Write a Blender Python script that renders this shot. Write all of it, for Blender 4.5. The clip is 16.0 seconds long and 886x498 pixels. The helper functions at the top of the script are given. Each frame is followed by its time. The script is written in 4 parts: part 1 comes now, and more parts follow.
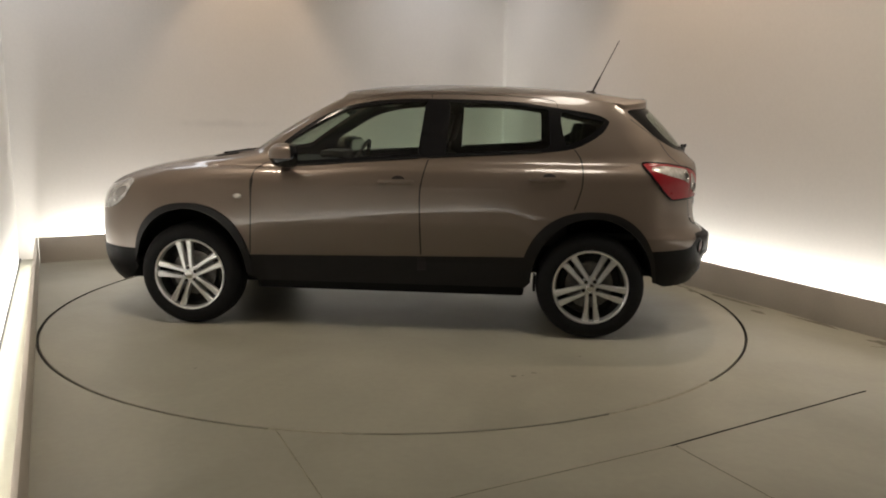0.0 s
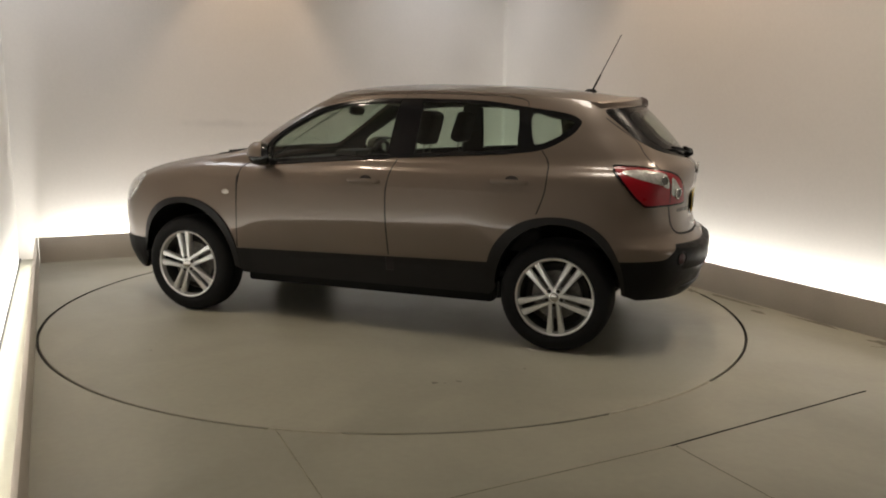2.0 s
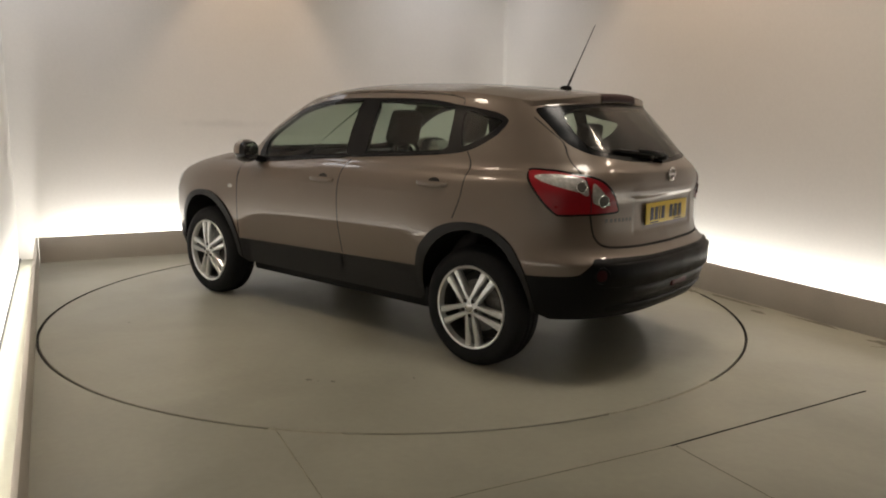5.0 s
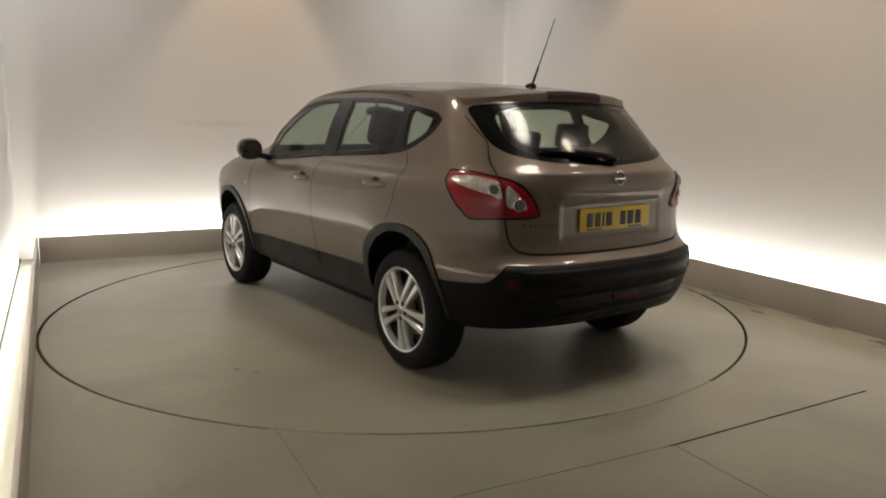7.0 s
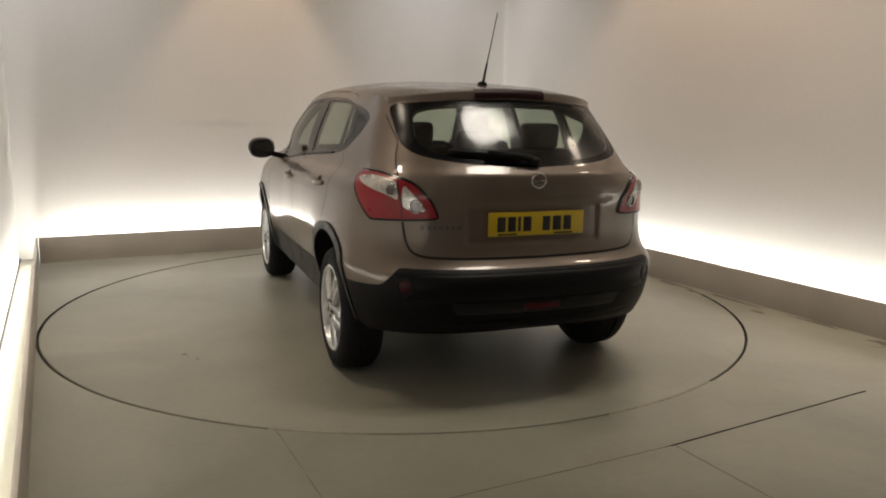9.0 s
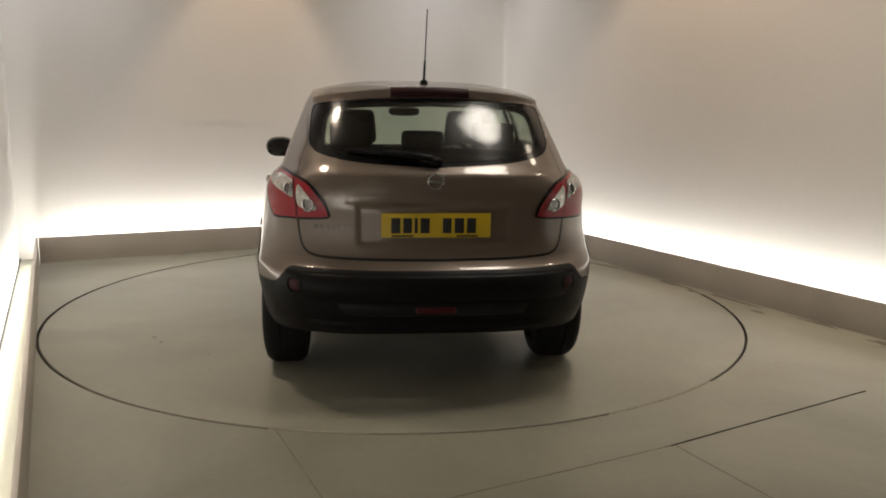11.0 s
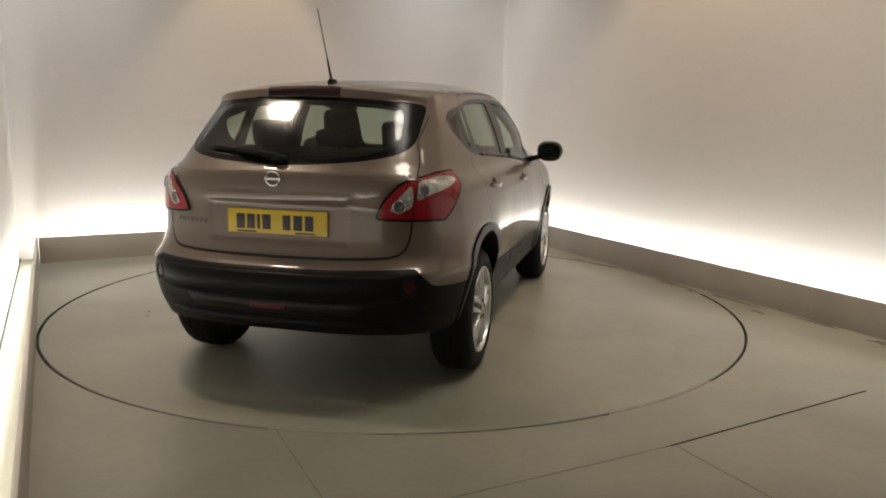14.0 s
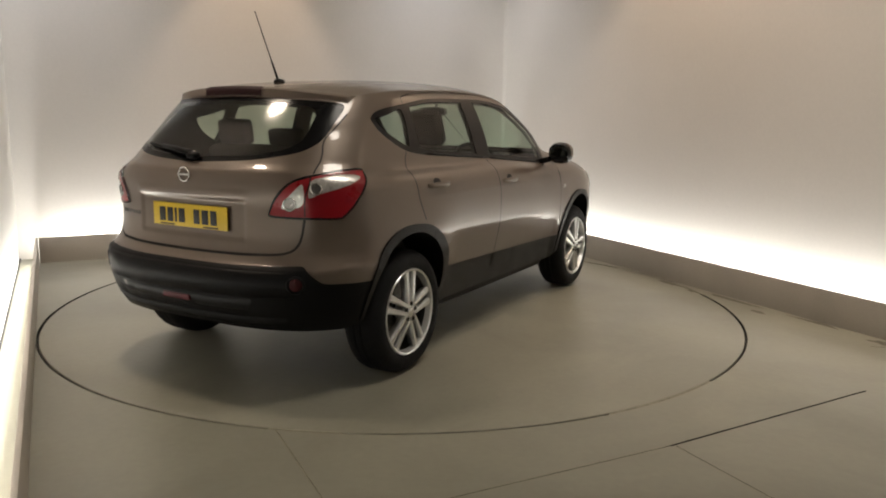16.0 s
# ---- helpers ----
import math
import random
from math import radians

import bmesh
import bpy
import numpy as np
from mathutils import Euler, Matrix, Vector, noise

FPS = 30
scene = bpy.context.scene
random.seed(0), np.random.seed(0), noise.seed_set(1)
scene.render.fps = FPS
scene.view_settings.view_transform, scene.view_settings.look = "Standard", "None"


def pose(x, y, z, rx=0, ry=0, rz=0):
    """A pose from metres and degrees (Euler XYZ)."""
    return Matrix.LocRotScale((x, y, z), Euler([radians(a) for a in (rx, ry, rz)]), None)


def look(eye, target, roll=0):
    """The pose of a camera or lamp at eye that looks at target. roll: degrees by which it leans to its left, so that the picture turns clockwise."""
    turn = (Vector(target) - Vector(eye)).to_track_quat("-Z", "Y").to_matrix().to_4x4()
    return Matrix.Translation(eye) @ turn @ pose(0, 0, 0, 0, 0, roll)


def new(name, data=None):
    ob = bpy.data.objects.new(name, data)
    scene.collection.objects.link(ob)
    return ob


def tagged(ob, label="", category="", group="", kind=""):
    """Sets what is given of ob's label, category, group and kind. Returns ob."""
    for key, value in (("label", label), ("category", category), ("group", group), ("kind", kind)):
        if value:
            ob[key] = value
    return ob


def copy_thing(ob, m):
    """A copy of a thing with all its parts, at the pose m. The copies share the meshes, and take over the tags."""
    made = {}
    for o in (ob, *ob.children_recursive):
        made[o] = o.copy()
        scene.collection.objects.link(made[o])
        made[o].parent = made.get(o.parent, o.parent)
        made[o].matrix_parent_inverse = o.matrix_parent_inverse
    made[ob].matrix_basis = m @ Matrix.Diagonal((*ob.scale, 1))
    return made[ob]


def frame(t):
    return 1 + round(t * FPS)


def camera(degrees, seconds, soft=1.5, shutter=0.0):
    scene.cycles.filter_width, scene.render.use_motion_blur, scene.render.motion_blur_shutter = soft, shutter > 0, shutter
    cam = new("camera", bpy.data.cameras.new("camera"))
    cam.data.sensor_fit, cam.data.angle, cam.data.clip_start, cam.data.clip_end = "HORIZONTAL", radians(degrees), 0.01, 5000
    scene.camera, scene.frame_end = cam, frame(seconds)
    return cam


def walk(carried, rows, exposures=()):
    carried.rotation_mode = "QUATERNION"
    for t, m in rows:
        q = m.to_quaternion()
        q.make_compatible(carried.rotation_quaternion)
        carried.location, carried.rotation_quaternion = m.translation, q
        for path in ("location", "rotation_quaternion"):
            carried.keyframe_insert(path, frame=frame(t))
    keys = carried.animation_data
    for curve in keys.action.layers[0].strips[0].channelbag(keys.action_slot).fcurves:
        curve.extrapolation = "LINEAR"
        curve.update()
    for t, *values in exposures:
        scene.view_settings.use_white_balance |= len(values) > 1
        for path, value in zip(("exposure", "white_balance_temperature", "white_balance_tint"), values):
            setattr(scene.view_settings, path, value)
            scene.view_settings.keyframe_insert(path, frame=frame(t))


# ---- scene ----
# Camera: stands still before a car on a turntable bay.
cam = camera(60.79, 16.0, soft=1.95)
EYE = Vector((0.0, -5.636, 1.388))
AIM = EYE + 5.0 * Vector((math.sin(radians(3.212)) * math.cos(radians(9.843)), math.cos(radians(3.212)) * math.cos(radians(9.843)), -math.sin(radians(9.843))))
VIEW = look(EYE, AIM, 0.82)
walk(cam, [(0.0, VIEW), (16.0, VIEW)])


def turn(t):
    """Heading of the turntable, in degrees, at t seconds."""
    k = (t - 8.0) / 8.0
    return 114.84 - 57.16 * k - 0.30 * k * k


# ---- world and light ----
ROOM = radians(23.4)
CA, SA = math.cos(ROOM), math.sin(ROOM)


def rm(a, b, z=0.0):
    """Room axes (a across, b to the back wall) to world."""
    return Vector((CA * a - SA * b, SA * a + CA * b, z))


world = bpy.data.worlds.new("world")
world.use_nodes = True
world.node_tree.nodes["Background"].inputs[0].default_value = (0.5, 0.45, 0.4, 1)
world.node_tree.nodes["Background"].inputs[1].default_value = 0.02
scene.world = world
scene.view_settings.exposure = 0.0


def area_lamp(name, where, target, sx, sy, watts, colour, shape="RECTANGLE", spread=180):
    d = bpy.data.lights.new(name, "AREA")
    d.shape, d.size, d.size_y, d.energy, d.color, d.spread = shape, sx, sy, watts, colour, radians(spread)
    ob = new(name, d)
    ob.matrix_world = look(where, target)
    return ob


WARM, SOFT = (1.0, 0.83, 0.66), (1.0, 0.92, 0.81)


def cove(name, p, q, out, watts):
    """A light strip lying behind a kerb board, aimed at the foot of the wall."""
    d = bpy.data.lights.new(name, "AREA")
    d.shape, d.size, d.size_y, d.energy, d.color = "RECTANGLE", (q - p).length, 0.05, watts, (0.95, 0.965, 0.925)
    ob = new(name, d)
    zax = -(out * 0.82 + Vector((0, 0, 0.57))).normalized()
    xax = (q - p).normalized()
    ob.matrix_world = Matrix((xax, zax.cross(xax), zax)).transposed().to_4x4()
    ob.location = (p + q) / 2
    return ob


cove("cove_lamp", rm(-2.40, 2.78, 0.07), rm(2.42, 2.86, 0.07), rm(0, 1), 51)
cove("cove_lamp", rm(2.53, 2.60, 0.07), rm(2.53, -5.5, 0.07), rm(1, 0), 75)
cove("cove_lamp", rm(-2.545, 2.60, 0.07), rm(-2.43, -5.5, 0.07), rm(-1, 0), 78)
# warm downlights that wash the back and side walls
for a, b, ta, tb, w, half in ((-0.40, 2.30, -0.40, 2.70, 114, 30), (2.10, -0.30, 2.45, -0.30, 147, 46)):
    d = bpy.data.lights.new("wall_washer", "SPOT")
    d.energy, d.color, d.spot_size, d.spot_blend, d.shadow_soft_size = w, (1.0, 0.75, 0.54), radians(2 * half), 0.5, 0.06
    new("wall_washer", d).matrix_world = look(rm(a, b, 4.1), rm(ta, tb, 0.0))
# round ceiling lamps: warm ones close to the walls, a whiter one before the car
for a, b, w in ((2.35, -2.45, 11), (-2.2, -0.3, 16)):
    area_lamp("ceiling_lamp_and_fill", rm(a, b, 3.95), rm(a, b + 0.001, 0), 0.42, 0.42, w, WARM, "DISK", 100)
# cool pair added as fill for the wall ends, from no known lamps
for a, b, w in ((1.60, 2.25, 14), (-2.2, 2.45, 15)):
    area_lamp("ceiling_lamp_and_fill", rm(a, b, 3.95), rm(a, b + 0.001, 0), 1.0, 1.0, w, (0.93, 0.95, 1.0), "DISK", 110)
area_lamp("ceiling_lamp_and_fill", Vector((1.28, -1.83, 4.0)), Vector((1.0, -1.5, 0)), 0.95, 0.95, 29, SOFT, "DISK", 150)

# ---- materials ----
def shader(name, colour, rough=0.5, metal=0.0, var=0.08, scale=8.0, bump=0.0, bump_scale=60.0, coat=0.0, fine=90.0, flake=0.0, spec=0.5, stain=0.0, stain_scale=1.3):
    m = bpy.data.materials.new(name)
    m.use_nodes = True
    nt = m.node_tree
    b = nt.nodes["Principled BSDF"]
    b.inputs["Metallic"].default_value = metal
    b.inputs["Coat Weight"].default_value = coat
    b.inputs["Coat Roughness"].default_value = 0.06
    b.inputs["Specular IOR Level"].default_value = spec
    co = nt.nodes.new("ShaderNodeTexCoord")
    n1 = nt.nodes.new("ShaderNodeTexNoise")
    n1.inputs["Scale"].default_value, n1.inputs["Detail"].default_value = scale, 5
    n2 = nt.nodes.new("ShaderNodeTexNoise")
    n2.inputs["Scale"].default_value, n2.inputs["Detail"].default_value = fine, 3
    for n in (n1, n2):
        nt.links.new(co.outputs["Object"], n.inputs["Vector"])
    add = nt.nodes.new("ShaderNodeMath")
    add.operation = "ADD"
    nt.links.new(n1.outputs["Fac"], add.inputs[0])
    nt.links.new(n2.outputs["Fac"], add.inputs[1])
    fac = nt.nodes.new("ShaderNodeMapRange")
    fac.inputs["From Min"].default_value, fac.inputs["From Max"].default_value = 0.6, 1.4
    fac.inputs["To Min"].default_value, fac.inputs["To Max"].default_value = 1 - var, 1 + var
    nt.links.new(add.outputs[0], fac.inputs["Value"])
    last = fac.outputs[0]
    if stain:
        n3 = nt.nodes.new("ShaderNodeTexNoise")
        n3.inputs["Scale"].default_value, n3.inputs["Detail"].default_value, n3.inputs["Distortion"].default_value = stain_scale, 6, 0.6
        nt.links.new(co.outputs["Object"], n3.inputs["Vector"])
        r3 = nt.nodes.new("ShaderNodeMapRange")
        r3.inputs["From Min"].default_value, r3.inputs["From Max"].default_value = 0.38, 0.62
        r3.inputs["To Min"].default_value, r3.inputs["To Max"].default_value = 1 - stain, 1.0
        nt.links.new(n3.outputs["Fac"], r3.inputs["Value"])
        mul = nt.nodes.new("ShaderNodeMath")
        mul.operation = "MULTIPLY"
        nt.links.new(last, mul.inputs[0])
        nt.links.new(r3.outputs[0], mul.inputs[1])
        last = mul.outputs[0]
    mix = nt.nodes.new("ShaderNodeVectorMath")
    mix.operation = "SCALE"
    mix.inputs[0].default_value = colour
    nt.links.new(last, mix.inputs["Scale"])
    nt.links.new(mix.outputs[0], b.inputs["Base Color"])
    rr = nt.nodes.new("ShaderNodeMapRange")
    rr.inputs["From Min"].default_value, rr.inputs["From Max"].default_value = 0.3, 0.7
    rr.inputs["To Min"].default_value, rr.inputs["To Max"].default_value = rough * 0.88, min(1, rough * 1.12)
    nt.links.new(n1.outputs["Fac"], rr.inputs["Value"])
    nt.links.new(rr.outputs[0], b.inputs["Roughness"])
    if bump:
        n4 = nt.nodes.new("ShaderNodeTexNoise")
        n4.inputs["Scale"].default_value, n4.inputs["Detail"].default_value = bump_scale, 4
        nt.links.new(co.outputs["Object"], n4.inputs["Vector"])
        bp = nt.nodes.new("ShaderNodeBump")
        bp.inputs["Strength"].default_value, bp.inputs["Distance"].default_value = bump, 0.004
        nt.links.new(n4.outputs["Fac"], bp.inputs["Height"])
        nt.links.new(bp.outputs[0], b.inputs["Normal"])
    return m


def glass(name, colour, rough, gloss):
    m = bpy.data.materials.new(name)
    m.use_nodes = True
    nt = m.node_tree
    nt.nodes.clear()
    out = nt.nodes.new("ShaderNodeOutputMaterial")
    tr = nt.nodes.new("ShaderNodeBsdfTransparent")
    tr.inputs[0].default_value = (*colour, 1)
    gl = nt.nodes.new("ShaderNodeBsdfGlossy")
    gl.inputs["Roughness"].default_value = rough
    lw = nt.nodes.new("ShaderNodeLayerWeight")
    lw.inputs["Blend"].default_value = 0.5
    pw = nt.nodes.new("ShaderNodeMath")
    pw.operation = "POWER"
    pw.inputs[1].default_value = 5.0
    nt.links.new(lw.outputs["Facing"], pw.inputs[0])
    fr = nt.nodes.new("ShaderNodeMapRange")
    fr.inputs["To Min"].default_value, fr.inputs["To Max"].default_value = gloss, 1.0
    nt.links.new(pw.outputs[0], fr.inputs["Value"])
    mx = nt.nodes.new("ShaderNodeMixShader")
    nt.links.new(fr.outputs[0], mx.inputs[0])
    nt.links.new(tr.outputs[0], mx.inputs[1])
    nt.links.new(gl.outputs[0], mx.inputs[2])
    nt.links.new(mx.outputs[0], out.inputs[0])
    return m


PAINT = shader("bronze_paint", (0.147, 0.114, 0.089), 0.38, 0.32, 0.05, 3.0, coat=0.8, fine=900, spec=0.4)
CLAD = shader("black_plastic", (0.0050, 0.0048, 0.0050), 0.45, 0, 0.2, 12, bump=0.15, bump_scale=900, spec=0.13)
# the black plastic again, lightened in colour for the floor mirrored in it
SILLP = shader("floorlit_black_plastic", (0.0085, 0.0078, 0.0074), 0.42, 0, 0.25, 9, bump=0.15, bump_scale=900, spec=0.26)
GREYP = shader("grey_plastic", (0.0095, 0.0095, 0.010), 0.42, 0, 0.15, 12, bump=0.12, bump_scale=900, spec=0.18)
GLOSSB = shader("gloss_black", (0.006, 0.006, 0.007), 0.15, 0, 0.05, spec=0.3)
SEAM = shader("seam_dark", (0.012, 0.010, 0.009), 0.8)
RUBBER = shader("tyre_rubber", (0.010, 0.010, 0.0105), 0.7, 0, 0.2, 20, bump=0.3, bump_scale=300, spec=0.15)
ALLOY = shader("alloy", (0.64, 0.65, 0.645), 0.32, 0.7, 0.12, 20)
# besides dust, the dark tone holds the shade between the spokes
BARREL = shader("dusty_shaded_barrel", (0.055, 0.053, 0.05), 0.6, 0.4, 0.3, 25)
STEEL = shader("brake_steel", (0.17, 0.162, 0.15), 0.5, 0.7, 0.45, 30)
CHROME = shader("chrome", (0.58, 0.58, 0.57), 0.16, 1.0, 0.03)
REDL = shader("red_lens", (0.25, 0.003, 0.009), 0.3, 0, 0.10, 12, coat=0.45, spec=0.3)
CLEARL = shader("clear_lens", (0.52, 0.50, 0.47), 0.25, 0.35, 0.35, 25, coat=0.6, fine=60)
SMOKEL = shader("lamp_bowl", (0.20, 0.19, 0.18), 0.25, 0.5, 0.3, 40)
LAMPF = shader("headlamp_lens", (0.60, 0.60, 0.59), 0.12, 0.6, 0.65, 14, coat=0.8, fine=30)
YELLOW = shader("plate_yellow", (0.60, 0.42, 0.02), 0.4, 0, 0.06, 12)
INK = shader("plate_ink", (0.012, 0.012, 0.012), 0.5)
CLOTH = shader("seat_cloth", (0.032, 0.029, 0.028), 0.9, 0, 0.25, 30, bump=0.3, bump_scale=400)
TRIM = shader("cabin_trim", (0.022, 0.022, 0.023), 0.7, 0, 0.2, 15, bump=0.2, bump_scale=500)
HEADL = shader("roof_lining", (0.36, 0.34, 0.31), 0.9, 0, 0.08, 30)
GLASS = glass("tinted_glass", (0.61, 0.68, 0.61), 0.03, 0.045)
RGLASS = glass("rear_glass", (0.68, 0.73, 0.66), 0.14, 0.06)
WALL = shader("wall_paint", (0.70, 0.665, 0.63), 0.85, 0, 0.03, 1.2, bump=0.12, bump_scale=120, fine=40)
WALLB = shader("back_wall_paint", (0.70, 0.665, 0.63), 0.85, 0, 0.03, 1.2, bump=0.12, bump_scale=120, fine=40)


def smear(m, centre, size, depth):
    """A faint rubbed streak on a painted wall, long and flat, about a place in the world."""
    nt = m.node_tree
    b = nt.nodes["Principled BSDF"]
    co = nt.nodes.new("ShaderNodeTexCoord")
    off = nt.nodes.new("ShaderNodeVectorMath")
    off.operation = "SUBTRACT"
    off.inputs[1].default_value = centre
    div = nt.nodes.new("ShaderNodeVectorMath")
    div.operation = "DIVIDE"
    div.inputs[1].default_value = size
    far = nt.nodes.new("ShaderNodeVectorMath")
    far.operation = "LENGTH"
    rough = nt.nodes.new("ShaderNodeTexNoise")
    rough.inputs["Scale"].default_value, rough.inputs["Detail"].default_value = 7.0, 4
    add = nt.nodes.new("ShaderNodeMath")
    add.operation = "ADD"
    ramp = nt.nodes.new("ShaderNodeMapRange")
    ramp.interpolation_type = "SMOOTHSTEP"
    ramp.inputs["From Min"].default_value, ramp.inputs["From Max"].default_value = 0.5, 1.6
    ramp.inputs["To Min"].default_value, ramp.inputs["To Max"].default_value = 1 - depth, 1.0
    mul = nt.nodes.new("ShaderNodeVectorMath")
    mul.operation = "SCALE"
    src = b.inputs["Base Color"].links[0].from_socket
    nt.links.new(co.outputs["Object"], off.inputs[0])
    nt.links.new(off.outputs[0], div.inputs[0])
    nt.links.new(div.outputs[0], far.inputs[0])
    nt.links.new(co.outputs["Object"], rough.inputs["Vector"])
    nt.links.new(far.outputs["Value"], add.inputs[0])
    nt.links.new(rough.outputs["Fac"], add.inputs[1])
    nt.links.new(add.outputs[0], ramp.inputs["Value"])
    nt.links.new(src, mul.inputs[0])
    nt.links.new(ramp.outputs[0], mul.inputs["Scale"])
    nt.links.new(mul.outputs[0], b.inputs["Base Color"])


smear(WALLB, (-1.86, 2.43, 1.295), (0.62, 0.62, 0.055), 0.10)
KERBM = shader("kerb_paint", (0.50, 0.455, 0.40), 0.6, 0, 0.06, 4.0, bump=0.1, bump_scale=80, stain=0.1)
FLOORM = shader("floor_paint", (0.296, 0.285, 0.226), 0.40, 0, 0.06, 2.0, bump=0.04, bump_scale=40, fine=25, stain=0.20, stain_scale=0.9, spec=0.42)
CEILM = shader("bounce_ceiling_paint", (0.54, 0.49, 0.42), 0.9, 0, 0.05)
# for the added wall out of view; its tone sets what the doors mirror
DARKW = shader("unseen_wall_paint", (0.24, 0.22, 0.20), 0.9, 0, 0.05)
DUST = shader("joint_dust", (0.222, 0.208, 0.162), 0.9, 0, 0.5, 9.0, fine=30)
PIT = shader("pit_dark", (0.02, 0.018, 0.015), 0.9)


# ---- mesh helpers ----
def mesh_part(name, verts, faces, mat, parent=None, label="", smooth=True, normals=None, mats=None, idx=None):
    me = bpy.data.meshes.new(name)
    me.from_pydata([tuple(v) for v in verts], [], [tuple(f) for f in faces])
    for m in (mats or [mat]):
        me.materials.append(m)
    if idx is not None:
        me.polygons.foreach_set("material_index", idx)
    if smooth:
        me.polygons.foreach_set("use_smooth", [True] * len(me.polygons))
    me.update()
    if normals is not None:
        me.normals_split_custom_set_from_vertices([tuple(n) for n in normals])
    ob = new(name, me)
    if parent is not None:
        ob.parent = parent
    if label:
        tagged(ob, label)
    return ob


def part(name, bm, mat, parent=None, label="", smooth=True):
    me = bpy.data.meshes.new(name)
    bm.normal_update()
    bm.to_mesh(me)
    bm.free()
    me.materials.append(mat)
    if smooth:
        me.polygons.foreach_set("use_smooth", [True] * len(me.polygons))
        me.set_sharp_from_angle(angle=radians(38))
    ob = new(name, me)
    if parent is not None:
        ob.parent = parent
    if label:
        tagged(ob, label)
    return ob


def bm_box(bm, lo, hi, bevel=0.0, seg=2, m=None):
    r = bmesh.ops.create_cube(bm, size=1.0)
    vs = r["verts"]
    for v in vs:
        v.co = Vector(((lo[i] + hi[i]) / 2 + v.co[i] * (hi[i] - lo[i]) for i in range(3)))
    if bevel:
        es = list({e for v in vs for e in v.link_edges})
        r = bmesh.ops.bevel(bm, geom=es, offset=bevel, segments=seg, affect="EDGES", profile=0.6)
        vs = list({v for f in r["faces"] for v in f.verts} | {v for v in vs if v.is_valid})
    if m is not None:
        bmesh.ops.transform(bm, matrix=m, verts=vs)
    return vs


def box(name, lo, hi, mat, parent=None, label="", bevel=0.004, m=None):
    bm = bmesh.new()
    bm_box(bm, lo, hi, bevel, 2, m)
    return part(name, bm, mat, parent, label)


def room_box(name, lo, hi, mat, bevel=0.0):
    """A box in room axes."""
    bm = bmesh.new()
    bm_box(bm, lo, hi, bevel)
    for v in bm.verts:
        v.co = rm(*v.co)
    return part(name, bm, mat)


def tube(name, pts, radii, mat, parent=None, label="", n=10):
    pts = [Vector(p) for p in pts]
    verts, faces = [], []
    for i, p in enumerate(pts):
        d = (pts[min(i + 1, len(pts) - 1)] - pts[max(i - 1, 0)]).normalized()
        a = d.orthogonal().normalized()
        b = d.cross(a)
        r = radii[i] if hasattr(radii, "__len__") else radii
        verts += [p + (a * math.cos(k * math.tau / n) + b * math.sin(k * math.tau / n)) * r for k in range(n)]
    for i in range(len(pts) - 1):
        for k in range(n):
            faces.append((i * n + k, i * n + (k + 1) % n, (i + 1) * n + (k + 1) % n, (i + 1) * n + k))
    faces.append(tuple(range(n))[::-1])
    faces.append(tuple((len(pts) - 1) * n + k for k in range(n)))
    return mesh_part(name, verts, faces, mat, parent, label)


def lathe(name, profile, mat, parent=None, label="", n=64, close=False):
    """Spin (radius, y) pairs about the y axis."""
    verts, faces = [], []
    for r, y in profile:
        verts += [(r * math.cos(k * math.tau / n), y, r * math.sin(k * math.tau / n)) for k in range(n)]
    for i in range(len(profile) - 1):
        for k in range(n):
            faces.append((i * n + k, i * n + (k + 1) % n, (i + 1) * n + (k + 1) % n, (i + 1) * n + k))
    bm = bmesh.new()
    vs = [bm.verts.new(v) for v in verts]
    for f in faces:
        try:
            bm.faces.new([vs[i] for i in f])
        except ValueError:
            pass
    bmesh.ops.remove_doubles(bm, verts=bm.verts, dist=1e-5)
    bmesh.ops.recalc_face_normals(bm, faces=bm.faces)
    return part(name, bm, mat, parent, label)


def pchip(xs, ys):
    xs, ys = np.array(xs, float), np.array(ys, float)
    h, d = np.diff(xs), np.diff(ys) / np.diff(xs)
    m = np.zeros_like(ys)
    for i in range(1, len(xs) - 1):
        if d[i - 1] * d[i] > 0:
            w1, w2 = 2 * h[i] + h[i - 1], h[i] + 2 * h[i - 1]
            m[i] = (w1 + w2) / (w1 / d[i - 1] + w2 / d[i])
    m[0], m[-1] = d[0], d[-1]

    def f(x):
        x = np.clip(np.asarray(x, float), xs[0], xs[-1])
        i = np.clip(np.searchsorted(xs, x) - 1, 0, len(xs) - 2)
        t = (x - xs[i]) / h[i]
        return (ys[i] * (1 + 2 * t) * (1 - t) ** 2 + m[i] * h[i] * t * (1 - t) ** 2
                + ys[i + 1] * t * t * (3 - 2 * t) + m[i + 1] * h[i] * t * t * (t - 1))
    return f


def inside(poly, p):
    """Which of the points p lie in the polygon."""
    poly, x, y = np.asarray(poly), p[:, 0], p[:, 1]
    r = np.zeros(len(p), bool)
    for (x1, y1), (x2, y2) in zip(poly, np.roll(poly, -1, 0)):
        if y1 != y2:
            r ^= ((y1 > y) != (y2 > y)) & (x < (x2 - x1) * (y - y1) / (y2 - y1) + x1)
    return r


